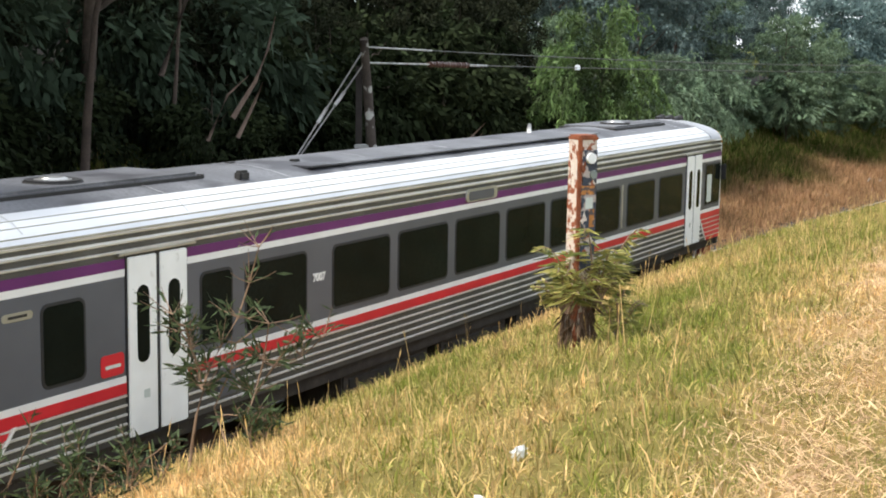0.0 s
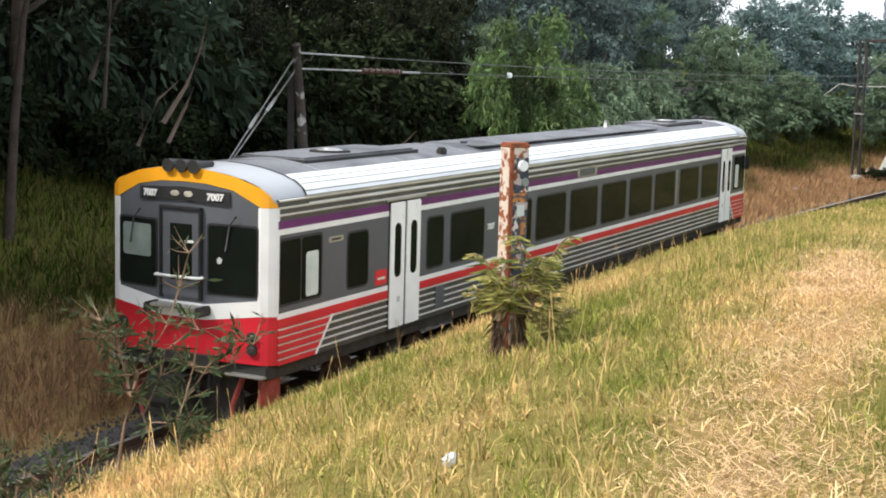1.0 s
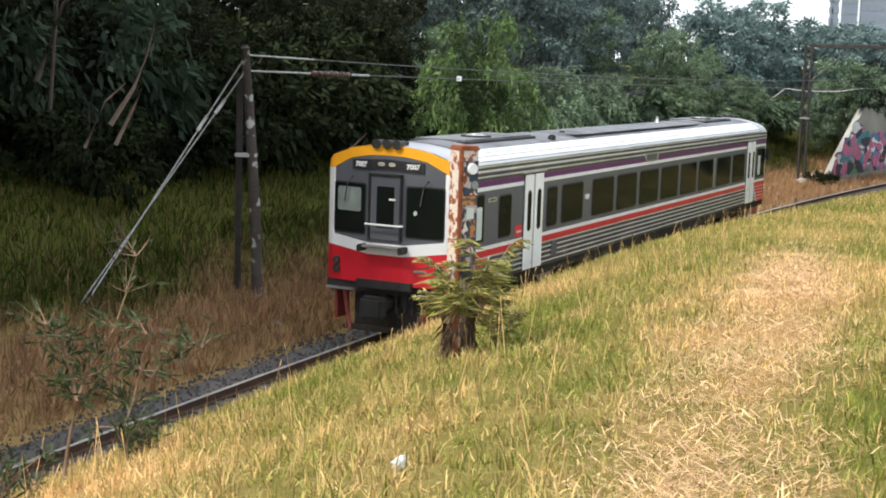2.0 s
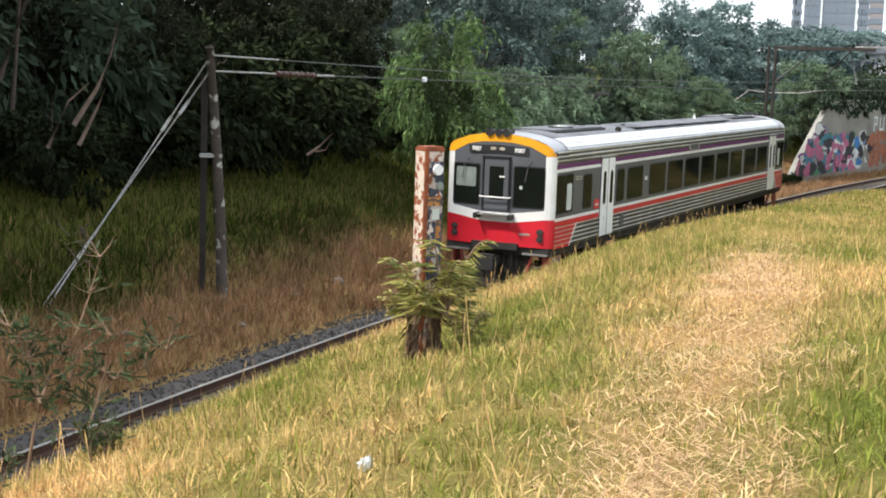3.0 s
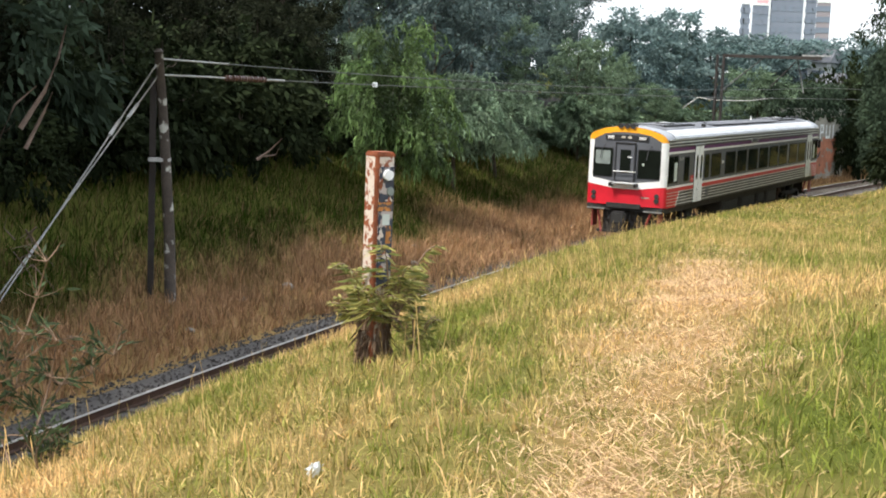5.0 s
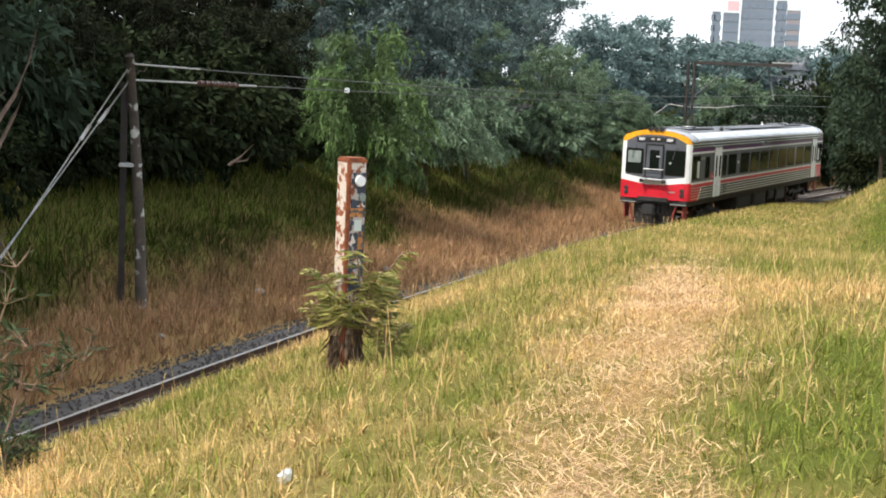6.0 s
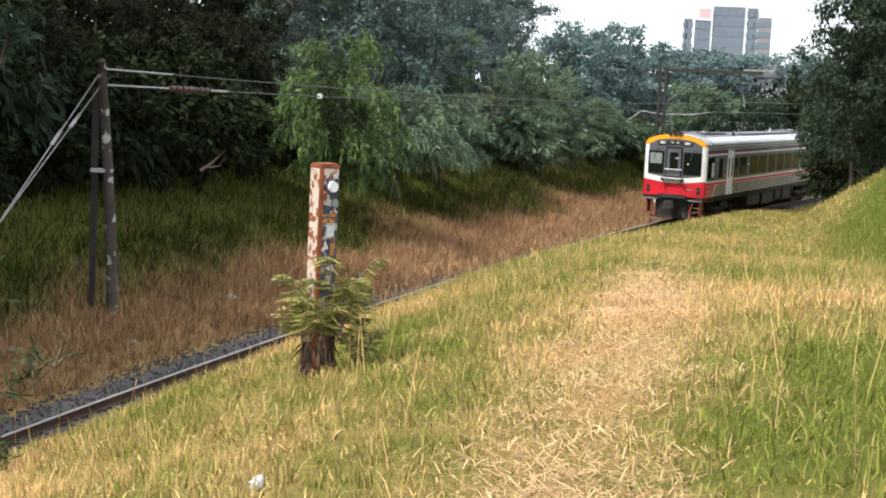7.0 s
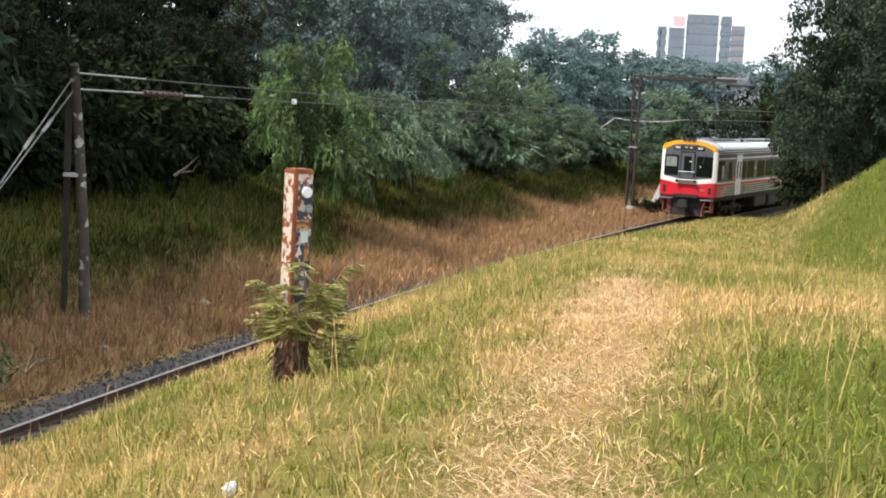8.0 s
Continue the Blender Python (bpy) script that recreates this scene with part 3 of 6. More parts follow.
def lettering(text, size, m, material, parent, name="number"):
    cu = bpy.data.curves.new(name, "FONT")
    cu.body, cu.size, cu.align_x, cu.align_y, cu.extrude, cu.offset = text, size, "CENTER", "CENTER", 0.003, 0.006
    tmp = bpy.data.objects.new("tmp", cu)
    scene.collection.objects.link(tmp)
    bpy.context.view_layer.update()
    me = bpy.data.meshes.new_from_object(tmp.evaluated_get(bpy.context.evaluated_depsgraph_get()))
    bpy.data.objects.remove(tmp)
    me.transform(m)
    me.materials.clear()
    me.materials.append(material)
    ob = new(name, me)
    ob.parent = parent
    return ob


def turn_all(parts, m):
    for o in parts:
        o.matrix_basis = m @ o.matrix_basis


def dip(x):
    """How far the white band of the cab's front sinks towards the middle."""
    return float(np.interp(abs(x), [0.40, 1.28], [0.12, 0.0]))


def cab_end(car):
    """The driver's end at -y, in parts; returns the ones that hang on the car itself."""
    made = []

    def add(name, bm, material, label="", to=None):
        o = part(name, bm, material, to or car, label)
        if to is None:
            made.append(o)
        return o

    arch = lambda x: roof_z(x) - 0.02
    inner = lambda x: float(np.interp(abs(x), [0, 0.40, 0.84, 1.28, 1.46], [3.81, 3.80, 3.725, 3.502, 3.502]))
    add("red_apron", face_strip(span(-1.455, 1.455), 1.24, lambda x: 1.945 - dip(x), 0.0, 0.05, 2), RED, "bright red painted front apron")
    add("white_waistband", face_strip(span(-1.455, 1.455), lambda x: 1.946 - dip(x), lambda x: 2.175 - dip(x), 0.004, 0.05), WHITE)
    for sx in (-1, 1):
        add("white_pillar", face_strip(sorted([sx * a for a in (1.235, 1.28, 1.38, 1.44, 1.457)]), 2.176, 3.50, 0.004, 0.05, 2), WHITE)
    add("yellow_arch", face_strip(span(-1.455, 1.455), inner, arch, 0.006, 0.06), YELLOW, "deep yellow arch over the cab")
    add("cab_face", face_strip(span(-1.234, 1.234), lambda x: 2.176 - dip(x), lambda x: inner(x) - 0.002, 0.0, 0.05, 2), FACE_GREY, "dark grey cab front")
    # shoulder that carries the arch back into the roof
    bm = bmesh.new()
    a, b = [], []
    for x, z in [(-p[0], p[1]) for p in ROOF] + [(p[0], p[1]) for p in ROOF[::-1][1:]]:
        a.append(bm.verts.new((x * 0.998, -END + face_y(x) + 0.01, z - 0.018)))
        b.append(bm.verts.new((x, -END + 0.9, z)))
    for i in range(len(a) - 1):
        bm.faces.new((a[i], a[i + 1], b[i + 1], b[i])).smooth = True
    bmesh.ops.recalc_face_normals(bm, faces=bm.faces)
    add("roof_shoulder", bm, SHOULDER_GREY, "plain grey roof dome behind the cab")
    seam = [(-p[0] * 1.003, p[1] + 0.006) for p in ROOF] + [(p[0] * 1.003, p[1] + 0.006) for p in ROOF[::-1][1:]]
    add("shoulder_seam", extrude_profile(seam, -END + 0.88, -END + 0.93), BLACK)
    # windscreens
    for x0, x1 in ((-1.215, -0.50), (0.46, 1.215)):
        w = add("windscreen", face_window(x0 - 0.03, x1 + 0.03, 2.21, 3.24, 0.012), RUBBER)
        add("pane", face_window(x0, x1, 2.24, 3.21, 0.022), GLASS, "dark glass pane", w)
        if x0 < 0:
            add("sun_blind", face_window(x0 + 0.06, x1 - 0.08, 2.66, 3.14, 0.027), SCREEN_SHADE, "grey-green pulled-down blind", w)
        else:
            add("sticker", face_window(x0 + 0.14, x0 + 0.22, 2.66, 2.76, 0.027), BLIND, "small pale sticker", w)
        xm = (x0 + x1) / 2 + 0.1
        yb = -END + face_y(xm) - 0.05
        add("wiper", tube([(xm - 0.02, yb, 3.36), (xm - 0.13, yb - 0.01, 3.22), (xm - 0.2, yb - 0.005, 2.85)], 0.014, 6), RUBBER)
    # gangway door in the middle
    d = add("end_door", box(-0.36, 0.33, -END - 0.180, -END - 0.110, 2.12, 3.42, 0.02), FACE_GREY, "dark grey end door")
    add("door_frame", box(-0.39, -0.345, -END - 0.210, -END - 0.120, 2.10, 3.45, 0.01), RUBBER, "", d)
    add("door_frame", box(0.315, 0.36, -END - 0.210, -END - 0.120, 2.10, 3.45, 0.01), RUBBER, "", d)
    add("lintel", box(-0.39, 0.36, -END - 0.210, -END - 0.120, 3.40, 3.45, 0.01), RUBBER, "", d)
    add("pane", box(-0.20, 0.19, -END - 0.192, -END - 0.175, 2.38, 3.2, 0.006), GLASS, "dark glass pane", d)
    add("door_handle", box(0.08, 0.23, -END - 0.210, -END - 0.190, 2.93, 2.97, 0.006), WHITE, "pale handle", d)
    add("grab_rail", tube([(-0.42, -END - 0.180, 2.44), (-0.40, -END - 0.280, 2.44), (0.36, -END - 0.280, 2.44), (0.38, -END - 0.180, 2.44)], 0.022, 6), WHITE)
    step = add("footstep", box(-0.42, 0.40, -END - 0.380, -END - 0.140, 1.985, 2.03, 0.01), STEEL, "worn metal step plate")
    for x in (-0.47, 0.45):
        add("bracket", box(x - 0.045, x + 0.045, -END - 0.420, -END - 0.120, 1.90, 2.04, 0.02), BLACK, "", step)
    # sign box with the car's number
    s = add("sign_box", face_strip([-0.80, -0.40, 0.0, 0.40, 0.80], lambda x: 3.545 - 0.05 * abs(x), lambda x: 3.735 - 0.05 * abs(x), 0.03, 0.05), RUBBER, "black number box with pale digits")
    for x, sg in ((-0.58, 1), (0.58, -1)):
        yaw = -7.1 * sg
        lettering("7007", 0.135, pose(x, -END + face_y(x) - 0.045, 3.61, 90, 0, yaw), WHITE, s)
    for x in (-0.12, 0.12):
        add("marker_lamp", face_window(x - 0.075, x + 0.075, 3.595, 3.675, 0.045), LAMP_GLASS, "pale lamp lens", s)
    # headlights
    for sx in (-1, 1):
        for z in (1.63, 1.46):
            x = sx * 1.16
            yy = -END + face_y(x)
            h = add("headlight", tube([(x, yy + 0.02, z), (x, yy - 0.04, z)], 0.085, 14), BLACK)
            add("lens", tube([(x, yy - 0.041, z), (x, yy - 0.052, z)], [0.055, 0.04], 14), SMOKED, "dark lamp lens", h)
    # pale emblem
    add("emblem", face_window(0.62, 0.90, 1.53, 1.585, 0.006), LAMP_GLASS, "small pale emblem")
    # horns
    for x in (-0.24, 0.0, 0.22):
        h = add("horn", tube([(x, -END - 0.20, 4.03), (x, -END + 0.05, 4.04), (x, -END + 0.25, 4.05)], [0.10, 0.07, 0.04], 10), BLACK, "black roof horn")
        add("foot", box(x - 0.05, x + 0.05, -END - 0.02, -END + 0.2, 3.96, 4.05), BLACK, "", h)
    # below the apron: buffer beam, coupler, guards
    add("buffer_beam", box(-1.40, 1.40, -END - 0.02, -END + 0.22, 1.02, 1.24, 0.02), BLACK)
    for sx in (-1, 1):
        add("footplate", box(sx * 1.05 - 0.33, sx * 1.05 + 0.33, -END - 0.12, -END + 0.02, 1.05, 1.09, 0.01), STEEL, "worn metal footplate")
        g = add("corner_guard", box(sx * 1.22 - 0.03, sx * 1.22 + 0.03, -END + 0.05, -END + 0.55, 0.42, 1.03, 0.01), GUARD_RED, "red guard plate below the corner")
        add("rail_guard", tube([(sx * 0.98, -END - 0.02, 1.02), (sx * 0.86, -END - 0.10, 0.62), (sx * 0.82, -END - 0.04, 0.26)], [0.045, 0.04, 0.035], 6), GUARD_RED, "red diagonal guard iron")
        add("hose", tube([(sx * 0.45, -END - 0.08, 1.05), (sx * 0.5, -END - 0.22, 0.78), (sx * 0.38, -END - 0.2, 0.58), (sx * 0.3, -END - 0.12, 0.7)], 0.025, 6), RUBBER)
    c = add("coupler", box(-0.17, 0.17, -END - 0.62, -END + 0.3, 0.72, 0.98, 0.05), BLACK, "black coupler")
    add("coupler_head", box(-0.26, 0.26, -END - 0.72, -END - 0.45, 0.62, 1.06, 0.06), BLACK, "", c)
    add("apron_lip", face_strip(span(-0.62, 0.62), 1.16, 1.32, 0.10, 0.10), BLACK, "black lip under the apron")
    # added dark plate that stands for the shade under the nose
    add("pilot_plate", box(-0.85, 0.85, -END + 0.16, -END + 0.24, 0.30, 1.03, 0.02), GRIME)
    for x in (-0.6, -0.25, 0.2, 0.55):
        add("brake_pipe", tube([(x, -END + 0.02, 1.0), (x + 0.05, -END - 0.12, 0.7), (x + 0.02, -END + 0.1, 0.45)], 0.03, 6), BLACK)
    add("sill_plate", box(-1.0, 1.0, -END - 0.05, -END + 0.1, 0.24, 0.34, 0.02), GRIME)
    return made


def build_railcar():
    car = empty("railcar", Matrix(), "silver and red diesel railcar with white doors and yellow arch", "train")
    y0, y1 = -END + 0.14, END - 0.14
    # roof
    prof = [(-x, z) for x, z in ROOF] + [(x, z) for x, z in ROOF[::-1][1:]]
    bm = extrude_profile([(-1.02, 3.902), (-0.72, 3.972), (-0.36, 4.022), (0, 4.042), (0.36, 4.022), (0.72, 3.972), (1.02, 3.902)], -END + 0.9, END - 0.9)
    for f in bm.faces:
        f.smooth = True
    part("roof", bm, ROOF_GREY, car, "grey metal roof with dark weathering")
    for sx in (-1, 1):
        p = [(sx * x, z) for x, z in ((1.02, 3.902), (1.13, 3.865), (1.24, 3.817), (1.31, 3.77), (1.37, 3.715), (1.405, 3.665), (1.435, 3.60), (1.448, 3.55), (1.452, 3.50))]
        bm = extrude_profile(p, -END + 0.9, END - 0.9)
        for f in bm.faces:
            f.smooth = True
        bmesh.ops.recalc_face_normals(bm, faces=bm.faces)
        cant = part("cantrail", bm, ROOF_STEEL, car, "unpainted steel roof edge with sky highlight in its colour")
        for z in (3.84, 3.78, 3.69):
            x = float(np.interp(z, [3.5, 3.60, 3.715, 3.815, 3.90], [1.452, 1.435, 1.37, 1.24, 1.02]))
            part("rib", box(sx * x - 0.008, sx * x + 0.012, -END + 0.95, END - 0.95, z - 0.006, z + 0.008), STEEL, cant)
        # roof shadow gutter
        part("gutter", box(min(sx * 1.452, sx * 1.478), max(sx * 1.452, sx * 1.478), y0 + 0.7, y1 - 0.7, 3.615, 3.64, 0.004), STEEL, car)
        # ribbed cladding above the windows and below the waist
        def ribbed(name, a, b, za, zb, n):
            """A fluted steel panel: shade painted into its valleys, gleam into the raised ribs along it."""
            base = part(name, box(min(sx * 1.40, sx * 1.450), max(sx * 1.40, sx * 1.450), a, b, za, zb), CLADDING, car, "ribbed steel cladding, valleys darkened and ribs brightened")
            pitch = (zb - za) / n
            for i in range(n):
                z = za + (i + 0.62) * pitch
                bm = extrude_profile([(sx * 1.449, z), (sx * 1.470, z + 0.008), (sx * 1.470, z + 0.026), (sx * 1.449, z + 0.036)], a, b)
                bmesh.ops.recalc_face_normals(bm, faces=bm.faces)
                part("rib", bm, RIB, base)
        doors = [(-END + 3.36, -END + 4.38), (-END + 22.31, -END + 23.34)]
        cuts = [y0, doors[0][0] - 0.03, doors[0][1] + 0.03, doors[1][0] - 0.03, doors[1][1] + 0.03, y1]
        for k in (0, 2, 4):
            a, b = cuts[k], cuts[k + 1]
            ribbed("ribbed_cladding", a, b, 1.22, 1.765, 5)
            part("side_wall", box(min(sx * 1.40, sx * 1.452), max(sx * 1.40, sx * 1.452), a, b, 1.975, 3.105), GREY, car, "dark grey painted window band")
            part("waist_stripe", box(min(sx * 1.40, sx * 1.458), max(sx * 1.40, sx * 1.458), a, b, 1.895, 1.974), WHITE, car, "white waist stripe")
            part("red_stripe", box(min(sx * 1.40, sx * 1.462), max(sx * 1.40, sx * 1.462), a, b, 1.766, 1.894), RED, car, "red waist stripe")
            part("white_stripe", box(min(sx * 1.40, sx * 1.456), max(sx * 1.40, sx * 1.456), a, b, 3.106, 3.19), WHITE, car, "white stripe over the windows")
            part("purple_stripe", box(min(sx * 1.40, sx * 1.458), max(sx * 1.40, sx * 1.458), a, b, 3.191, 3.305), PURPLE, car, "purple stripe over the windows")
        ribbed("upper_cladding", y0, y1, 3.306, 3.614, 3)
        # red ends of the flanks with their slanting white edge
        for e in (-1, 1):
            bm = bmesh.new()
            for i in range(5):
                za, zb = 1.225 + i * 0.109, 1.225 + i * 0.109 + 0.098
                ya, yb = 1.12 + (za - 1.22) * 0.85, 1.12 + (zb - 1.22) * 0.85
                pts = [(0.15, za), (ya, za), (yb, zb), (0.15, zb)]
                f = [bm.verts.new((sx * (1.474 if q in (0, 1) else 1.462), e * (END - y), z)) for q, (y, z) in enumerate(pts)]
                g = [bm.verts.new((sx * 1.40, e * (END - y), z)) for y, z in pts]
                bm.faces.new(f)
                for q in range(4):
                    bm.faces.new((f[q], f[(q + 1) % 4], g[(q + 1) % 4], g[q]))
            bmesh.ops.recalc_face_normals(bm, faces=bm.faces)
            part("red_flank", bm, RED, car, "red ribbed panel behind the cab")
            bm = bmesh.new()
            pts = [(1.13, 1.225), (1.18, 1.225), (1.655, 1.77), (1.605, 1.77)]
            f = [bm.verts.new((sx * 1.476, e * (END - y), z)) for y, z in pts]
            g = [bm.verts.new((sx * 1.44, e * (END - y), z)) for y, z in pts]
            bm.faces.new(f)
            for q in range(4):
                bm.faces.new((f[q], f[(q + 1) % 4], g[(q + 1) % 4], g[q]))
            bmesh.ops.recalc_face_normals(bm, faces=bm.faces)
            part("slanting_edge", bm, WHITE, car, "slanting white line")
        # doors: two leaves in a frame
        for a, b in doors:
            d = part("passenger_door", box(min(sx * 1.40, sx * 1.466), max(sx * 1.40, sx * 1.466), a - 0.028, b + 0.028, 1.2, 3.34, 0.004), RUBBER, car, "white double-leaf sliding door in a black frame")
            mid = (a + b) / 2
            for la, lb in ((a, mid - 0.035), (mid + 0.035, b)):
                leaf = part("door_leaf", side_panel(la, lb, 1.24, 3.315, 1.468, 0.02, 0.016, sx), DOOR_WHITE, d, "white painted door leaf")
                c = (la + lb) / 2
                part("door_window", side_panel(c - 0.105, c + 0.105, 2.08, 2.98, 1.484, 0.10, 0.006, sx), GLASS, d, "narrow dark rounded window")
                if la == a:
                    part("door_sticker", side_panel(c + 0.0, c + 0.1, 1.66, 1.76, 1.484, 0.01, 0.003, sx), BLIND, d, "small pale sticker")
            part("rain_strip", box(min(sx * 1.44, sx * 1.50), max(sx * 1.44, sx * 1.50), a - 0.16, b + 0.16, 3.345, 3.375, 0.006), STEEL, d)
        # windows
        wins = [(2.03, 2.70), (4.65, 5.30), (5.54, 6.94), (7.54, 9.11), (9.32, 10.90), (11.12, 12.74), (12.97, 14.58), (14.80, 16.42), (16.64, 18.22), (18.62, 20.26), (20.52, 22.06)]
        for a, b in wins:
            w = part("window", side_panel(-END + a, -END + b, 2.06, 2.98, 1.452, 0.10, 0.008, sx), RUBBER, car, "tinted passenger window")
            part("pane", side_panel(-END + a + 0.035, -END + b - 0.035, 2.095, 2.945, 1.460, 0.08, 0.006, sx), GLASS, w, "dark tinted glass")
        part("window_post", box(min(sx * 1.45, sx * 1.468), max(sx * 1.45, sx * 1.468), -END + 18.30, -END + 18.38, 2.08, 2.97, 0.004), STEEL, car, "pale metal strip between windows")
        # driver's side windows at both ends
        for e in (-1, 1):
            ya, yb = sorted((e * (END - 0.17), e * (END - 1.33)))
            w = part("cab_window", side_panel(ya, yb, 2.06, 3.06, 1.452, 0.06, 0.008, sx), RUBBER, car, "dark cab side window")
            ya, yb = sorted((e * (END - 0.20), e * (END - 0.72)))
            part("pane", side_panel(ya, yb, 2.10, 3.02, 1.460, 0.05, 0.006, sx), GLASS, w, "dark glass")
            ya, yb = sorted((e * (END - 0.76), e * (END - 1.28)))
            part("pane", side_panel(ya, yb, 2.10, 3.02, 1.460, 0.05, 0.006, sx), GLASS, w, "dark glass")
            ya, yb = sorted((e * (END - 0.86), e * (END - 1.2)))
            part("curtain", side_panel(ya, yb, 2.13, 2.80, 1.466, 0.05, 0.004, sx), BLIND, w, "pale curtain behind the glass")
            part("mirror", box(min(sx * 1.47, sx * 1.60), max(sx * 1.47, sx * 1.60), e * (END - 0.16) - 0.03, e * (END - 0.16) + 0.03, 2.62, 3.0, 0.015), RUBBER, car, "black rear-view mirror") if e > 0 else None
        # red emblem panel with unreadable script, a number, a name plate, an exhaust grille
        em = part("emblem_panel", side_panel(-END + 2.92, -END + 3.30, 2.01, 2.26, 1.452, 0.05, 0.006, sx), RED, car, "red panel with a pale scribble")
        part("scribble", side_panel(-END + 2.99, -END + 3.24, 2.10, 2.14, 1.458, 0.015, 0.003, sx), BLIND, em)
        np_ = part("name_plate", side_panel(-END + 1.50, -END + 1.93, 2.86, 2.95, 1.452, 0.04, 0.005, sx), STEEL, car, "small pale plate with a dark line")
        part("dark_line", side_panel(-END + 1.58, -END + 1.85, 2.89, 2.92, 1.457, 0.01, 0.002, sx), RUBBER, np_)
        num = lettering("7007", 0.15, pose(sx * 1.456, -END + 7.22, 2.57, 90, 0, 90 * sx), WHITE, car, "fleet_number")
        vent = part("vent", side_panel(-END + 11.44, -END + 12.55, 3.215, 3.425, 1.468, 0.07, 0.02, sx), STEEL, car, "steel-rimmed vent in the purple stripe")
        part("grille", side_panel(-END + 11.52, -END + 12.42, 3.235, 3.385, 1.488, 0.05, 0.003, sx), GREY, vent)
        part("lower_hatch", box(min(sx * 1.44, sx * 1.472), max(sx * 1.44, sx * 1.472), -END + 5.0, -END + 5.35, 1.36, 1.74, 0.01), GREY, car, "grey hatch in the cladding")
    # cabs
    first = cab_end(car)
    second = cab_end(car)
    turn_all(second, pose(0, 0, 0, 0, 0, 180))
    # inner shell so that no daylight shows through
    part("inner_body", box(-1.40, 1.40, y0 + 0.02, y1 - 0.02, 1.2, 3.55), RUBBER, car)
    # roof fittings
    for yc, ln in ((-8.6, 3.6), (8.9, 3.0)):
        pod = part("roof_unit", box(-0.62, 0.62, yc - ln / 2, yc + ln / 2, 3.910, 4.062, 0.03), ROOF_GREY, car, "low grey air-conditioning unit on the roof")
        part("seam", box(-0.66, 0.66, yc - ln / 2 - 0.06, yc - ln / 2 - 0.02, 3.950, 4.030), BLACK, pod)
        part("seam", box(-0.66, 0.66, yc + ln / 2 + 0.02, yc + ln / 2 + 0.06, 3.950, 4.030), BLACK, pod)
        part("seam", box(0.64, 0.67, yc - ln / 2, yc + ln / 2, 3.930, 4.020), BLACK, pod)
        part("seam", box(-0.67, -0.64, yc - ln / 2, yc + ln / 2, 3.930, 4.020), BLACK, pod)
        fan = part("fan_ring", tube([(0.15, yc - 0.3, 4.050), (0.15, yc - 0.3, 4.095)], [0.36, 0.33], 24), BLACK, pod, "round black fan ring")
        part("fan_cap", tube([(0.15, yc - 0.3, 4.096), (0.15, yc - 0.3, 4.125)], [0.22, 0.13], 20), STEEL, fan, "dull metal fan cap")
    for yc, x in ((-6.2, 0.85), (-5.2, -0.1), (-4.2, 0.3)):
        part("roof_lug", box(x - 0.07, x + 0.07, yc - 0.1, yc + 0.1, 3.910, 4.055, 0.03), BLACK, car)
    part("antenna", tube([(0.0, 4.4, 4.030), (0.0, 4.4, 4.220)], [0.05, 0.035], 8), WHITE, car)
    part("roof_walk", box(0.50, 0.86, -4.6, 6.0, 3.980, 4.005, 0.01), ROOF_GREY, car, "dark weathered roof strip")
    for yy in np.linspace(-10.6, 10.6, 9):
        part("roof_seam", extrude_profile([(x * 1.001, z + 0.008) for x, z in prof[2:-2]], yy - 0.012, yy + 0.012), STEEL, car)
    # underframe and equipment
    part("underframe", box(-1.36, 1.36, y0 + 0.05, y1 - 0.05, 1.0, 1.21, 0.02), GRIME, car)
    for a, b, z in ((-4.4, -1.9, 0.42), (-1.5, 0.9, 0.36), (1.3, 2.6, 0.5), (2.9, 4.9, 0.40)):
        for sx in (-1, 1):
            e = part("equipment_box", box(min(sx * 0.25, sx * 1.28), max(sx * 0.25, sx * 1.28), a, b, z, 1.02, 0.03), GRIME, car, "grimy underfloor equipment box")
            part("box_lid", box(min(sx * 1.28, sx * 1.30), max(sx * 1.28, sx * 1.30), a + 0.15, b - 0.15, z + 0.1, 0.92, 0.006), BLACK, e)
    for yb in (-8.4, 8.4):
        bogie = part("bogie", box(-0.9, 0.9, yb - 0.35, yb + 0.35, 0.62, 0.95, 0.05), GRIME, car, "grimy two-axle bogie")
        for sx in (-1, 1):
            part("side_frame", box(min(sx * 1.0, sx * 1.14), max(sx * 1.0, sx * 1.14), yb - 1.75, yb + 1.75, 0.46, 0.68, 0.05), GRIME, bogie)
            for ya in (yb - 1.25, yb + 1.25):
                part("axle_box", tube([(sx * 1.0, ya, 0.45), (sx * 1.24, ya, 0.45)], 0.14, 12), BLACK, bogie)
            part("spring", tube([(sx * 1.06, yb, 0.66), (sx * 1.06, yb, 1.02)], 0.2, 12), BLACK, bogie)
    wheels = []
    for yb in (-8.4, 8.4):
        for ya in (yb - 1.25, yb + 1.25):
            w = part("wheelset", tube([(-1.0, 0, 0), (1.0, 0, 0)], 0.075, 10), GRIME, car, "steel wheelset on its axle")
            w.matrix_basis = pose(0, ya, 0.43)
            for sx in (-1, 1):
                bm = tube([(sx * 0.745, 0, 0), (sx * 0.765, 0, 0), (sx * 0.77, 0, 0), (sx * 0.885, 0, 0)], [0.455, 0.46, 0.432, 0.428], 32)
                wh = part("wheel", bm, RAIL_RUST, w, "rusty steel wheel")
            bm = box(-0.02, 0.02, -0.3, 0.3, -0.03, 0.03)
            wheels.append((w, ya))
    return car, wheels


RAILCAR, WHEELS = build_railcar()
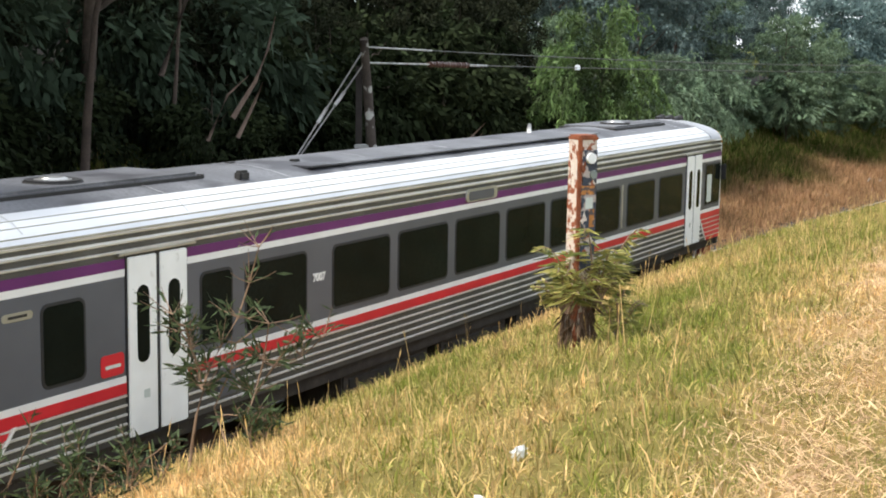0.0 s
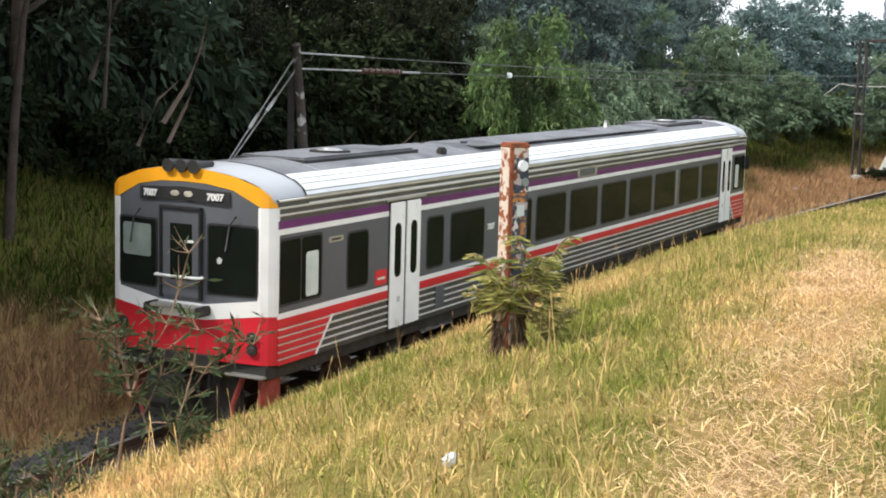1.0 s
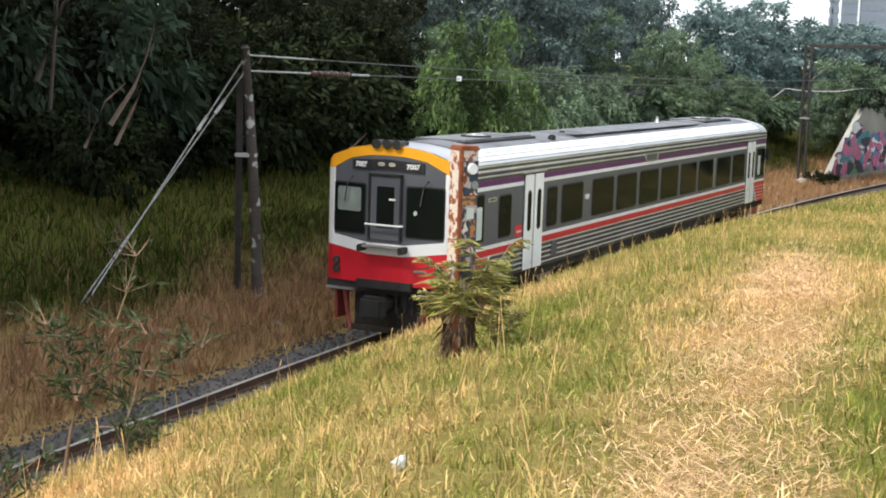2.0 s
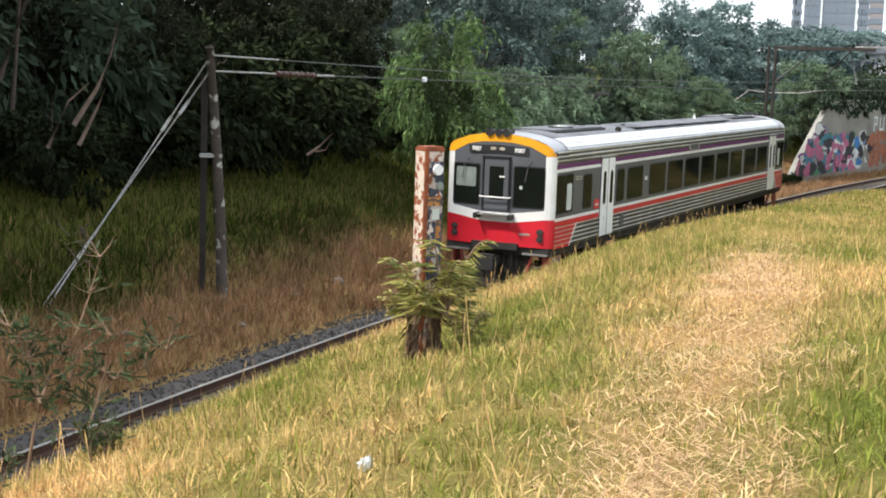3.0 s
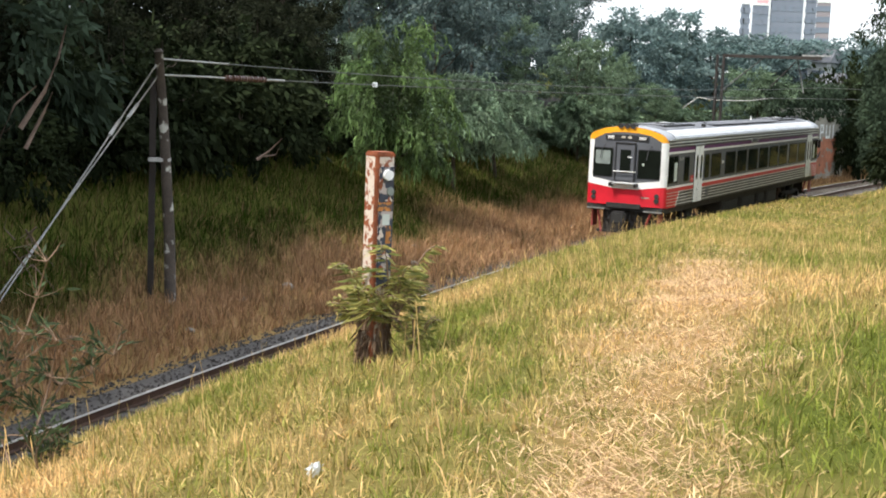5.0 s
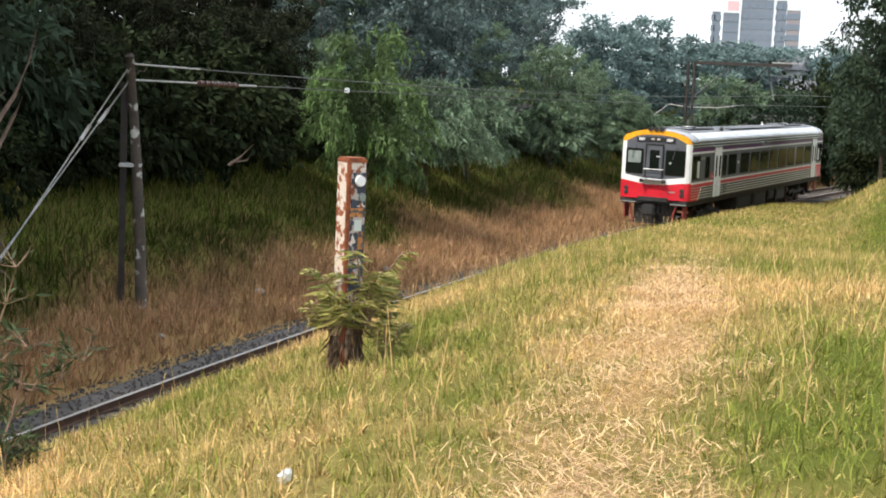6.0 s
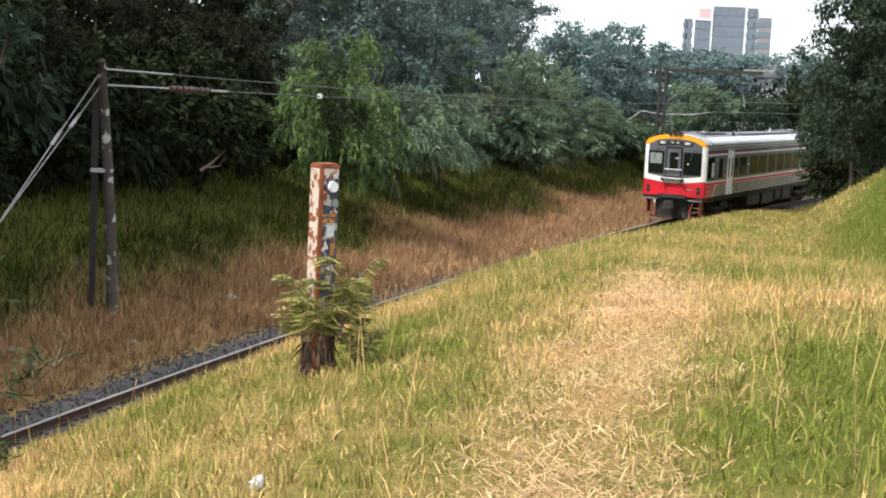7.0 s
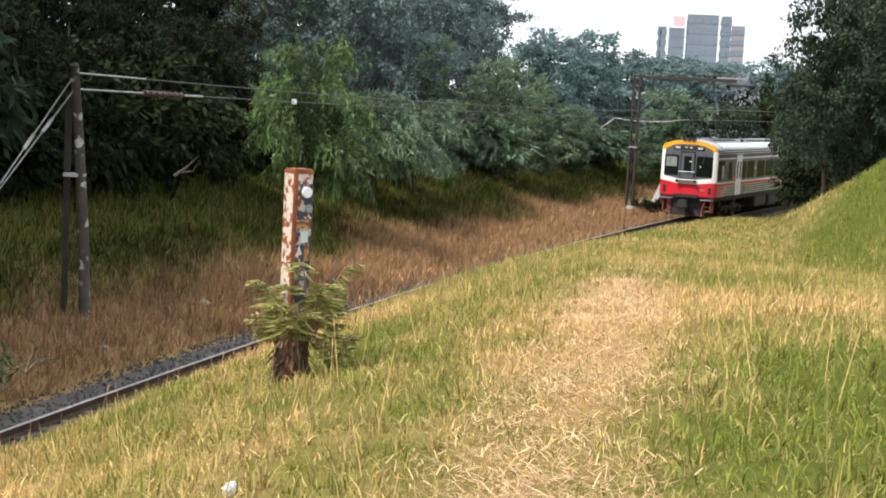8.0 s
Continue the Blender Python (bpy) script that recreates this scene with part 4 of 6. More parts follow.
# seconds, metres along the track: it slows a little towards the end
RUN = [(0.0, -0.15), (0.5, 3.65), (1.0, 7.93), (1.5, 11.9), (2.0, 16.25), (2.5, 20.15), (3.0, 24.05), (3.5, 28.0), (4.0, 32.2), (4.5, 36.05), (5.0, 39.85), (5.5, 43.6), (6.0, 47.3), (6.5, 50.95), (7.0, 54.7), (7.5, 58.35), (8.0, 62.0)]


def run_at(t):
    return float(np.interp(t, [r[0] for r in RUN], [r[1] for r in RUN]))


def railcar_pose(t):
    s = run_at(t)
    ax, ay = on_track(s - 8.4)
    bx, by = on_track(s + 8.4)
    return pose(float(ax + bx) / 2, float(ay + by) / 2, 0.0, 0, 0, -math.degrees(math.atan2(bx - ax, by - ay)))


def motions():
    walk(RAILCAR, [(t, railcar_pose(t)) for t, s in RUN])
    fine = [k / 15 for k in range(121)]
    for w, ya in WHEELS:
        walk(w, [(t, pose(0, ya, 0.43) @ Euler((-run_at(t) / 0.43, 0, 0)).to_matrix().to_4x4()) for t in fine])

# ---------------------------------------------------------------- plants


def bearing(deg, dist):
    """World x, y at a compass bearing from the camera's stand."""
    return dist * math.sin(radians(deg)), dist * math.cos(radians(deg))


def leaf_kites(pos, way, length, width, rng):
    """Kite-shaped leaves at pos that point along way."""
    n = len(pos)
    way = way / np.maximum(np.linalg.norm(way, axis=1, keepdims=True), 1e-6)
    r = rng.normal(size=(n, 3))
    side = np.cross(way, r)
    side /= np.maximum(np.linalg.norm(side, axis=1, keepdims=True), 1e-6)
    ln = (length * rng.uniform(0.6, 1.4, n))[:, None]
    wd = (width * rng.uniform(0.6, 1.4, n))[:, None]
    return np.stack([pos, pos + way * ln * 0.45 + side * wd / 2, pos + way * ln, pos + way * ln * 0.45 - side * wd / 2], 1)


def crown_points(blobs, n, rng, shell=0.55, clumps=13):
    """Points spread over uneven clumps that lie on a few large blobs: (x, y, z, rx, ry, rz)."""
    vol = np.array([b[3] * b[4] + b[4] * b[5] for b in blobs])
    pick = rng.choice(len(blobs), n, p=vol / vol.sum())
    B = np.array(blobs)[pick]
    dirs = rng.normal(size=(len(blobs), clumps, 3))
    dirs /= np.linalg.norm(dirs, axis=2, keepdims=True)
    which = rng.integers(0, clumps, n)
    c = dirs[pick, which]
    v = c * rng.uniform(shell, 1.08, n)[:, None] + rng.normal(0, 0.12, (n, 3))
    shade = rng.uniform(0, 1, (len(blobs), clumps))[pick, which]
    return B[:, :3] + v * B[:, 3:6], v, shade


def make_trunk(bm, h, r, rng, lean=0.08, limbs=6, spread=0.3):
    top = Vector((rng.normal(0, lean) * h, rng.normal(0, lean) * h, h))
    pts = [Vector((0, 0, -0.3)), Vector((0, 0, 0.05 * h)), top * 0.35 + Vector((rng.normal(0, .02) * h, rng.normal(0, .02) * h, 0)), top * 0.7, top]
    add_tube(bm, pts, [r * 1.35, r, r * 0.8, r * 0.5, r * 0.15], 8)
    for k in range(limbs):
        f = 0.3 + 0.6 * k / limbs
        a = rng.uniform(0, 6.28)
        p = top * f
        q = p + Vector((math.cos(a), math.sin(a), 0.55)) * h * spread * (1.1 - f) * rng.uniform(0.8, 1.2)
        e = q + Vector((math.cos(a + 0.4), math.sin(a + 0.4), 0.9)) * h * spread * 0.4
        add_tube(bm, [p, (p + q) / 2 + Vector((0, 0, 0.03 * h)), q, e], [r * 0.45, r * 0.33, r * 0.22, r * 0.06], 6)
    return bm


def make_tree(name, label, category, seed, h, blobs, n, leaf, width, material, droop=0.2, group="", limbs=6, trunk_r=0.16, bark=None):
    """A tree of height h: tapered trunk with limbs, and a crown of many leaves."""
    rng = np.random.default_rng(seed)
    t = empty(name, Matrix(), label, category, group)
    part("trunk", make_trunk(bmesh.new(), h * 0.86, trunk_r, rng, 0.05, limbs), bark or BARK, t)
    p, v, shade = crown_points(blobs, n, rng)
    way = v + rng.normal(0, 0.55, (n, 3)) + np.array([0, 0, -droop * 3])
    # 'dry' paints light into the leaf colour: paler towards the top of each blob
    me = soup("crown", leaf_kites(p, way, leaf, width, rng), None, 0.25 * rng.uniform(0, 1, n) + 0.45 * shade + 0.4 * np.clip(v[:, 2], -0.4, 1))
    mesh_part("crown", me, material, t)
    return t


def make_weeper(name, label, category, seed, h, blobs, strands, material, group=""):
    """A tree whose outer twigs hang down in leafy strands."""
    rng = np.random.default_rng(seed)
    t = empty(name, Matrix(), label, category, group)
    part("trunk", make_trunk(bmesh.new(), h * 0.8, 0.14, rng, 0.06, 7), BARK, t)
    per = 24
    p, v, tone = crown_points(blobs, strands, rng, 0.8, 10)
    out = v.copy()
    out[:, 2] = np.abs(out[:, 2]) * 0.3
    out /= np.maximum(np.linalg.norm(out, axis=1, keepdims=True), 1e-6)
    ln = rng.uniform(0.7, 1.6, strands)
    f = np.linspace(0.05, 1, per)
    P = p[:, None] + out[:, None] * (1.3 * np.sin(f * 1.4)[None, :, None] * ln[:, None, None]) + np.array([0, 0, -1.0]) * (0.62 * f ** 2.0)[None, :, None] * ln[:, None, None]
    W = out[:, None] * (1 - f)[None, :, None] + np.array([0, 0, -0.9]) * f[None, :, None] + rng.normal(0, 0.36, (strands, per, 3))
    P, W = P.reshape(-1, 3), W.reshape(-1, 3)
    # sunlit strand tips are painted in: colour lightens along each strand
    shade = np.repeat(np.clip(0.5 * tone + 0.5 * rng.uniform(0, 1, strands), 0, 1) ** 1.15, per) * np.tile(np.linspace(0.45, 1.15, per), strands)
    n2 = strands * 9
    p2, v2, _ = crown_points([(b[0], b[1], b[2], b[3] * 0.85, b[4] * 0.85, b[5] * 0.85) for b in blobs], n2, rng, 0.3)
    P, W = np.concatenate([P, p2]), np.concatenate([W, v2 + rng.normal(0, 0.7, (n2, 3))])
    # inner leaves get almost no 'dry', so the crown's inner shade is in their colour
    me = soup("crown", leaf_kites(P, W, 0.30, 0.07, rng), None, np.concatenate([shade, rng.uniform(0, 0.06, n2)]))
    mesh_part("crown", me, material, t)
    return t


def blob_set(rng, h, spread, low=0.25, n=9):
    out = []
    for k in range(n):
        f = low + (0.95 - low) * (k + 0.5) / n
        a = k * 2.4 + rng.uniform(-0.4, 0.4)
        w = spread * (0.55 + 0.45 * math.sin(min(1, max(0, (f - low) / (1 - low))) * 2.6 + 0.25))
        out.append((math.cos(a) * w * 0.55, math.sin(a) * w * 0.55, h * f, w * rng.uniform(0.5, 0.75), w * rng.uniform(0.5, 0.75), h * rng.uniform(0.09, 0.15)))
    return out


WOOD = "trees on the far bank"


def plant(model, used, x, y, sc=(1, 1, 1), turn=0.0, sink=0.1):
    """Puts the model itself first, then copies of it."""
    m = pose(x, y, float(ground(x, y)[0]) - sink, 0, 0, turn) @ Matrix.Diagonal((*sc, 1))
    if model not in used:
        used.add(model)
        model.matrix_basis = m
        return model
    return copy_thing(model, m)


def build_woods():
    rng = np.random.default_rng(21)
    used = set()
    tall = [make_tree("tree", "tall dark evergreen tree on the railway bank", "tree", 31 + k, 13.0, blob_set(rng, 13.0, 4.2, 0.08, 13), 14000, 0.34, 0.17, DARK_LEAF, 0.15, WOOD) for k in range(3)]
    cool = [make_tree("tree", "tall tree on the railway bank, leaves greyed for haze", "tree", 81 + k, 13.0, blob_set(rng, 13.0, 4.2, 0.08, 13), 13000, 0.30, 0.15, COOL_HAZE_LEAF, 0.2, WOOD) for k in range(2)]
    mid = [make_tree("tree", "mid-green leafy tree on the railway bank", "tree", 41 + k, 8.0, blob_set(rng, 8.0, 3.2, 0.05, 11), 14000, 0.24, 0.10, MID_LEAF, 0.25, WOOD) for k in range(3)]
    high = [make_tree("tree", "tall dark tree added overhead to shade the bank", "tree", 35 + k, 18.0, blob_set(rng, 18.0, 6.4, 0.45, 11), 13000, 0.46, 0.23, DARK_LEAF, 0.15, WOOD, 8, 0.26) for k in range(2)]
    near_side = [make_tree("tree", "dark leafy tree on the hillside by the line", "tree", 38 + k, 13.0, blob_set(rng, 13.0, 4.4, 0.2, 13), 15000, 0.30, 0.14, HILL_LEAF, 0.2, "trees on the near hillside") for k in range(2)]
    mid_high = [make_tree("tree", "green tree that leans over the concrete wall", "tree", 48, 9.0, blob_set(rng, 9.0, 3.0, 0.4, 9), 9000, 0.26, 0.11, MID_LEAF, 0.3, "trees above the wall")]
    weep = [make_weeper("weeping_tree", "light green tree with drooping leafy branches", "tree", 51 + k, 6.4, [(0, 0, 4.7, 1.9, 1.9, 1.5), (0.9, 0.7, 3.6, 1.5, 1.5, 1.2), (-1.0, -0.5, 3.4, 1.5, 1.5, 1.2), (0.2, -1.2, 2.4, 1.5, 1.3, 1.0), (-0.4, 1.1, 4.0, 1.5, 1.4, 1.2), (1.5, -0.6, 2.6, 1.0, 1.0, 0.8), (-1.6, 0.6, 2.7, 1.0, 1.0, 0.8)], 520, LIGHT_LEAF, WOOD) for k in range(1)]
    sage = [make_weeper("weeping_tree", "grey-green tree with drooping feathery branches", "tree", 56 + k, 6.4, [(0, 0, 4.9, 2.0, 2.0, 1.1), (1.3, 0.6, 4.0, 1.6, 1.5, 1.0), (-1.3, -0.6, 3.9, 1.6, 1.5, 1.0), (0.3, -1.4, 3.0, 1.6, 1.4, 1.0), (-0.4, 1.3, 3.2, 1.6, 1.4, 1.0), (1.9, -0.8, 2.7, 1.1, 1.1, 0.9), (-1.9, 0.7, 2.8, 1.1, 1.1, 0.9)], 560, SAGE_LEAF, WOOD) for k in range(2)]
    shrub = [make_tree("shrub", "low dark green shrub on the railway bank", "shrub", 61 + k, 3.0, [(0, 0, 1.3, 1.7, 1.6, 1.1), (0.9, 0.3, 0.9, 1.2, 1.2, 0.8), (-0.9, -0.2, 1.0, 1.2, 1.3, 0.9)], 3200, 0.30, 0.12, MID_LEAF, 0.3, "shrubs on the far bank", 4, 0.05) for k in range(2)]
    gloom = [make_tree("shrub", "shrub with deep shade put into its leaf colour", "shrub", 66 + k, 3.0, [(0, 0, 1.3, 1.7, 1.6, 1.1), (0.9, 0.3, 0.9, 1.2, 1.2, 0.8), (-0.9, -0.2, 1.0, 1.2, 1.3, 0.9)], 4200, 0.22, 0.09, SHADE_LEAF, 0.3, "shrubs on the far bank", 4, 0.05) for k in range(2)]
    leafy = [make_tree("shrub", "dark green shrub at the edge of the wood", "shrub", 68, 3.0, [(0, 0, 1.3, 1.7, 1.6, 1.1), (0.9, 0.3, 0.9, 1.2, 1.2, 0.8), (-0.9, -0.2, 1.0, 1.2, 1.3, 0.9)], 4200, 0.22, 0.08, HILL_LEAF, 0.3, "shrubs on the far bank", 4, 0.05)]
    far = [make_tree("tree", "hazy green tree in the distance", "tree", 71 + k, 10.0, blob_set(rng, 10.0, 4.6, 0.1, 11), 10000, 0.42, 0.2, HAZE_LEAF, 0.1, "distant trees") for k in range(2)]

    def put(models, deg, dist, top, wide=1.0, sink=0.1, h=None):
        x, y = bearing(deg, dist)
        m = next((q for q in models if q not in used), None) or models[rng.integers(0, len(models))]
        g = float(ground(x, y)[0])
        base = {id(t): 13.0 for t in tall + near_side + cool} | {id(t): 18.0 for t in high} | {id(t): 9.0 for t in mid_high} | {id(t): 8.0 for t in mid} | {id(t): 6.4 for t in weep + sage} | {id(t): 3.0 for t in shrub + gloom + leafy} | {id(t): 10.0 for t in far}
        k = (top - g) / base[id(m)]
        plant(m, used, x, y, (k * wide, k * wide, k), rng.uniform(0, 360), sink)

    # the drooping front row
    put(weep, 6.1, 47.5, 6.9, 0.66)
    for deg, dist, top, wide in ((8.6, 53.5, 6.0, 0.85), (10.3, 58.0, 5.7, 0.85), (13.6, 68.0, 5.2, 0.85)):
        put(sage, deg, dist, top, wide)
    for deg, dist, top, wide in ((13.4, 69, 7.6, 0.8), (14.9, 74, 7.2, 0.75), (16.6, 79, 5.6, 0.9), (18.0, 84, 5.2, 0.9), (15.6, 75, 5.2, 0.9), (7.2, 58, 8.6, 0.7), (12.4, 68, 5.6, 0.7), (19.6, 87, 4.6, 0.9)):
        put(mid, deg, dist, top, wide)
    # the tall dark wall of trees, in rows
    for row, (d, top, step) in enumerate(((-12.0, 11.0, 4.4), (-17.0, 16.5, 5.0), (-25.0, 21.0, 6.5), (-35.0, 23.0, 8.0))):
        for s in np.arange(-30, 70 + 12 * row, step):
            x, y = on_track(s + rng.uniform(-1.2, 1.2), d + rng.uniform(-1.4, 1.4))
            x, y = float(x), float(y)
            deg, dist = math.degrees(math.atan2(x, y)), math.hypot(x, y)
            if deg > 12.6:
                continue
            # by bearing: shade-dark leaves to the left, haze-tinted ones further right
            put(tall if deg < 3.5 else (cool if rng.random() < 0.7 else mid), deg, dist, top * rng.uniform(0.9, 1.12), 0.95)
    # added trees with crowns out of view, there to shade the bank
    for s, d in ((-30, -10.5), (-23, -11.5), (-16, -10.0), (-9, -11.5), (-2, -10.0), (4, -11.5)):
        x, y = (float(v) for v in on_track(s, d))
        put(high, math.degrees(math.atan2(x, y)), math.hypot(x, y), 18.5 + rng.uniform(-1, 1), 1.05)
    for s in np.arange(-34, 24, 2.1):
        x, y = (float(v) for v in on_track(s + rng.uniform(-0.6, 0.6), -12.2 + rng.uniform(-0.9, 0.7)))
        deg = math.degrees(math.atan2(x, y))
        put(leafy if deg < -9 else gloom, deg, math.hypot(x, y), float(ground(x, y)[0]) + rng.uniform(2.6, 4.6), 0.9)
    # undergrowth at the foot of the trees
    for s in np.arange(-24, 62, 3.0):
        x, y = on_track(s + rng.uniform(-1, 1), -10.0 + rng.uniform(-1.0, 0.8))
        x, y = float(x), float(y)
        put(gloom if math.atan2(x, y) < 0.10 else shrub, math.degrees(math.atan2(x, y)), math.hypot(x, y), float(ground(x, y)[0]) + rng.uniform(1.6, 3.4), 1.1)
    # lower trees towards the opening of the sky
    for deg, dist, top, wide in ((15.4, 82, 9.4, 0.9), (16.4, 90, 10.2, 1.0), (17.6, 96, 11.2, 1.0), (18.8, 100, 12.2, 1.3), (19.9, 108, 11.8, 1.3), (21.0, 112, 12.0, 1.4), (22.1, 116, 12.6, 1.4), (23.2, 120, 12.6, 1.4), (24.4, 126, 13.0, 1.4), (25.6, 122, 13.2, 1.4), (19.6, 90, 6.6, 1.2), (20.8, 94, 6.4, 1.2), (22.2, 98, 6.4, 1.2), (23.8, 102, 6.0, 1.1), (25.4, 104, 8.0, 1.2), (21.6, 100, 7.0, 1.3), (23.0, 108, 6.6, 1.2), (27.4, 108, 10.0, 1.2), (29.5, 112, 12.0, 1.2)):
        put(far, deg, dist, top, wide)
    for deg, dist, top, wide in ((13.0, 80, 14.0, 0.6), (11.4, 76, 10.5, 0.9), (13.2, 78, 8.6, 0.8), (9.8, 72, 11.0, 0.9)):
        put(cool, deg, dist, top, wide)
    # trees on the near side of the line, that hide it at last
    for deg, dist, top, wide in ((26.6, 58, 11.5, 0.72), (29.4, 55, 13.0, 0.85), (25.6, 70, 10.5, 0.66), (32.5, 51, 14.0, 0.9), (28.4, 66, 14.0, 0.9), (36.0, 50, 13.0, 0.9), (27.6, 61, 14.5, 0.8), (26.1, 76, 12.6, 0.66), (27.8, 64, 18.0, 0.75), (29.6, 60, 19.0, 0.9)):
        put(near_side, deg, dist, top, wide)
    put(near_side, 25.4, 72, 12.0, 0.5)
    for deg, dist, top in ((27.0, 66, 4.0), (36.0, 50, 6.4)):
        put(gloom, deg, dist, top, 1.0)
    # dark growth past the end of the wall, added to stand for deep shade
    for s, d, top in ((72.8, -3.6, 3.6), (74.6, -3.9, 6.0), (76.5, -4.6, 6.4), (78.6, -5.2, 6.5), (81.5, -5.0, 5.2), (84.5, -5.4, 7.0), (88, -5.2, 6.0), (92, -5.6, 7.0), (97, -5.4, 6.5), (102, -5.6, 7.0)):
        x, y = (float(v) for v in on_track(s, d))
        put(gloom, math.degrees(math.atan2(x, y)), math.hypot(x, y), top, 0.62)
    # brush at the near end of the wall
    for s, d, k in ((53.3, -2.9, 0.8), (52.2, -3.3, 0.8)):
        x, y = (float(v) for v in on_track(s, d))
        put(gloom, math.degrees(math.atan2(x, y)), math.hypot(x, y), float(ground(x, y)[0]) + k, 1.0)
    # greenery over the top of the wall
    for s, d, top in ((61.6, -5.0, 6.6), (64.5, -4.9, 6.9), (68, -4.9, 7.2), (72, -4.8, 7.4), (77, -4.9, 8.4), (83, -5.0, 8.8), (90, -5.2, 9.4)):
        x, y = (float(v) for v in on_track(s, d))
        put(mid_high, math.degrees(math.atan2(x, y)), math.hypot(x, y), top, 0.95)
    return tall


build_woods()


def build_dead_wood():
    """Bare limbs and trunks that show pale in the dark of the wood."""
    rng = np.random.default_rng(5)

    def limb(points, r, label, material=PALE_BARK, name="dead_branch"):
        o = part(name, tube([Vector(p) for p in points], [r * (1 - 0.75 * k / (len(points) - 1)) for k in range(len(points))], 7), material)
        tagged(o, label, "dead branch", "bare limbs in the wood")

    def at(deg, dist, z):
        x, y = bearing(deg, dist)
        return (x, y, z)

    limb([at(-8.6, 31, 4.1), at(-7.7, 31, 4.9), at(-7.2, 31, 5.6), at(-6.9, 31, 6.3)], 0.06, "pale broken dead branch among dark leaves")
    limb([at(-9.6, 31, 3.6), at(-8.8, 31, 4.6), at(-8.0, 31.2, 5.0)], 0.045, "pale broken dead branch among dark leaves")
    limb([at(-8.4, 30.6, 3.7), at(-7.7, 30.6, 4.5), at(-7.4, 30.4, 4.9)], 0.05, "pale broken dead branch among dark leaves")
    limb([at(-14.6, 30, 1.5), at(-14.3, 30, 4.0), at(-13.9, 30, 6.2), at(-13.0, 30.2, 8.4)], 0.13, "bare brown trunk in the dark wood", DARK_BARK, "bare_trunk")
    limb([at(-11.4, 30.5, 5.0), at(-10.4, 30.5, 6.6), at(-8.4, 30.6, 7.6)], 0.07, "thin bare brown limb in the dark wood", DARK_BARK)
    limb([at(-10.9, 31, 4.4), at(-10.6, 31, 6.8), at(-10.2, 31, 8.6)], 0.05, "thin bare brown limb in the dark wood", DARK_BARK)
    limb([at(0.6, 38, 3.1), at(1.1, 38, 3.35), at(1.6, 38, 3.7)], 0.045, "short pale broken branch on the bank")
    limb([at(0.9, 38, 3.2), at(1.35, 38, 3.25), at(1.5, 38, 3.45)], 0.03, "short pale broken branch on the bank")
    for k in range(9):
        b0, z0 = -8.3 + rng.uniform(-0.5, 0.5), 1.75 + rng.uniform(-0.3, 0.3)
        limb([at(b0, 28.8, z0), at(b0 + rng.uniform(-0.5, 0.5), 28.8, z0 + rng.uniform(-0.1, 0.3)), at(b0 + rng.uniform(-1.1, 1.1), 28.7, z0 + rng.uniform(-0.5, 0.55))], 0.018, "thin pale twig tangled at the stay wires")
    limb([at(32.4, 49, 6.8), at(31.6, 49, 8.2), at(31.2, 49, 9.6), at(31.4, 49, 10.6)], 0.05, "thin bare twig hanging in the trees", BARK)


build_dead_wood()

# ---------------------------------------------------------------- line-side things


def build_anchor_pole():
    """The wooden pole that ends the overhead wires, with its steel neighbour and stays."""
    x, y = -1.62, 31.7
    z = float(ground(x, y)[0])
    pole = empty("anchor_pole", pose(x, y, z), "weathered wooden pole that anchors two overhead wires", "utility pole")
    part("shaft", tube([(0.12, 0, -0.4), (0.06, 0, 1.5), (-0.09, 0, 3.8), (-0.24, 0, 5.83 - z)], [0.135, 0.125, 0.11, 0.095], 12), WOOD_POLE, pole, "grey weathered shaft with flaking pale patches")
    part("cap", tube([(-0.24, 0, 5.83 - z), (-0.245, 0, 5.90 - z)], [0.10, 0.05], 12), WOOD_POLE, pole)
    part("back_post", box(-0.42, -0.28, 0.1, 0.24, -0.4, 5.25 - z, 0.02), DARK_POLE, pole, "dark rusty post behind the shaft")
    part("clamp", box(-0.43, 0.06, -0.10, 0.2, 3.42 - z, 3.5 - z, 0.01), WIRE, pole, "pale metal clamp between the posts")
    top = Vector((-0.17, 0, 0))
    for k, zz in enumerate((5.64, 5.32)):
        a = Vector((-0.23, 0, zz - z))
        b = Vector((-3.25 - 0.0 - 0.12 * k, -3.5, 0.45 - z + 0.0))
        stay = part("stay", tube([a, b], 0.017, 6), WIRE, pole, "taut grey stay wire")
        c = a.lerp(b, 0.16 + 0.06 * k)
        part("stay_insulator", tube([a.lerp(b, 0.13 + 0.12 * (1 - k)), a.lerp(b, 0.19 + 0.12 * (1 - k))], 0.04, 8), WIRE, stay)
    part("anchor", tube([(-3.3, -3.5, 0.5 - z), (-3.6, -3.8, -0.2 - z)], 0.03, 6), DARK_POLE, pole)
    return x, y


POLE_X, POLE_Y = build_anchor_pole()


def sag(a, b, drop, n=24):
    a, b = Vector(a), Vector(b)
    return [a.lerp(b, k / n) - Vector((0, 0, drop * 4 * (k / n) * (1 - k / n))) for k in range(n + 1)]


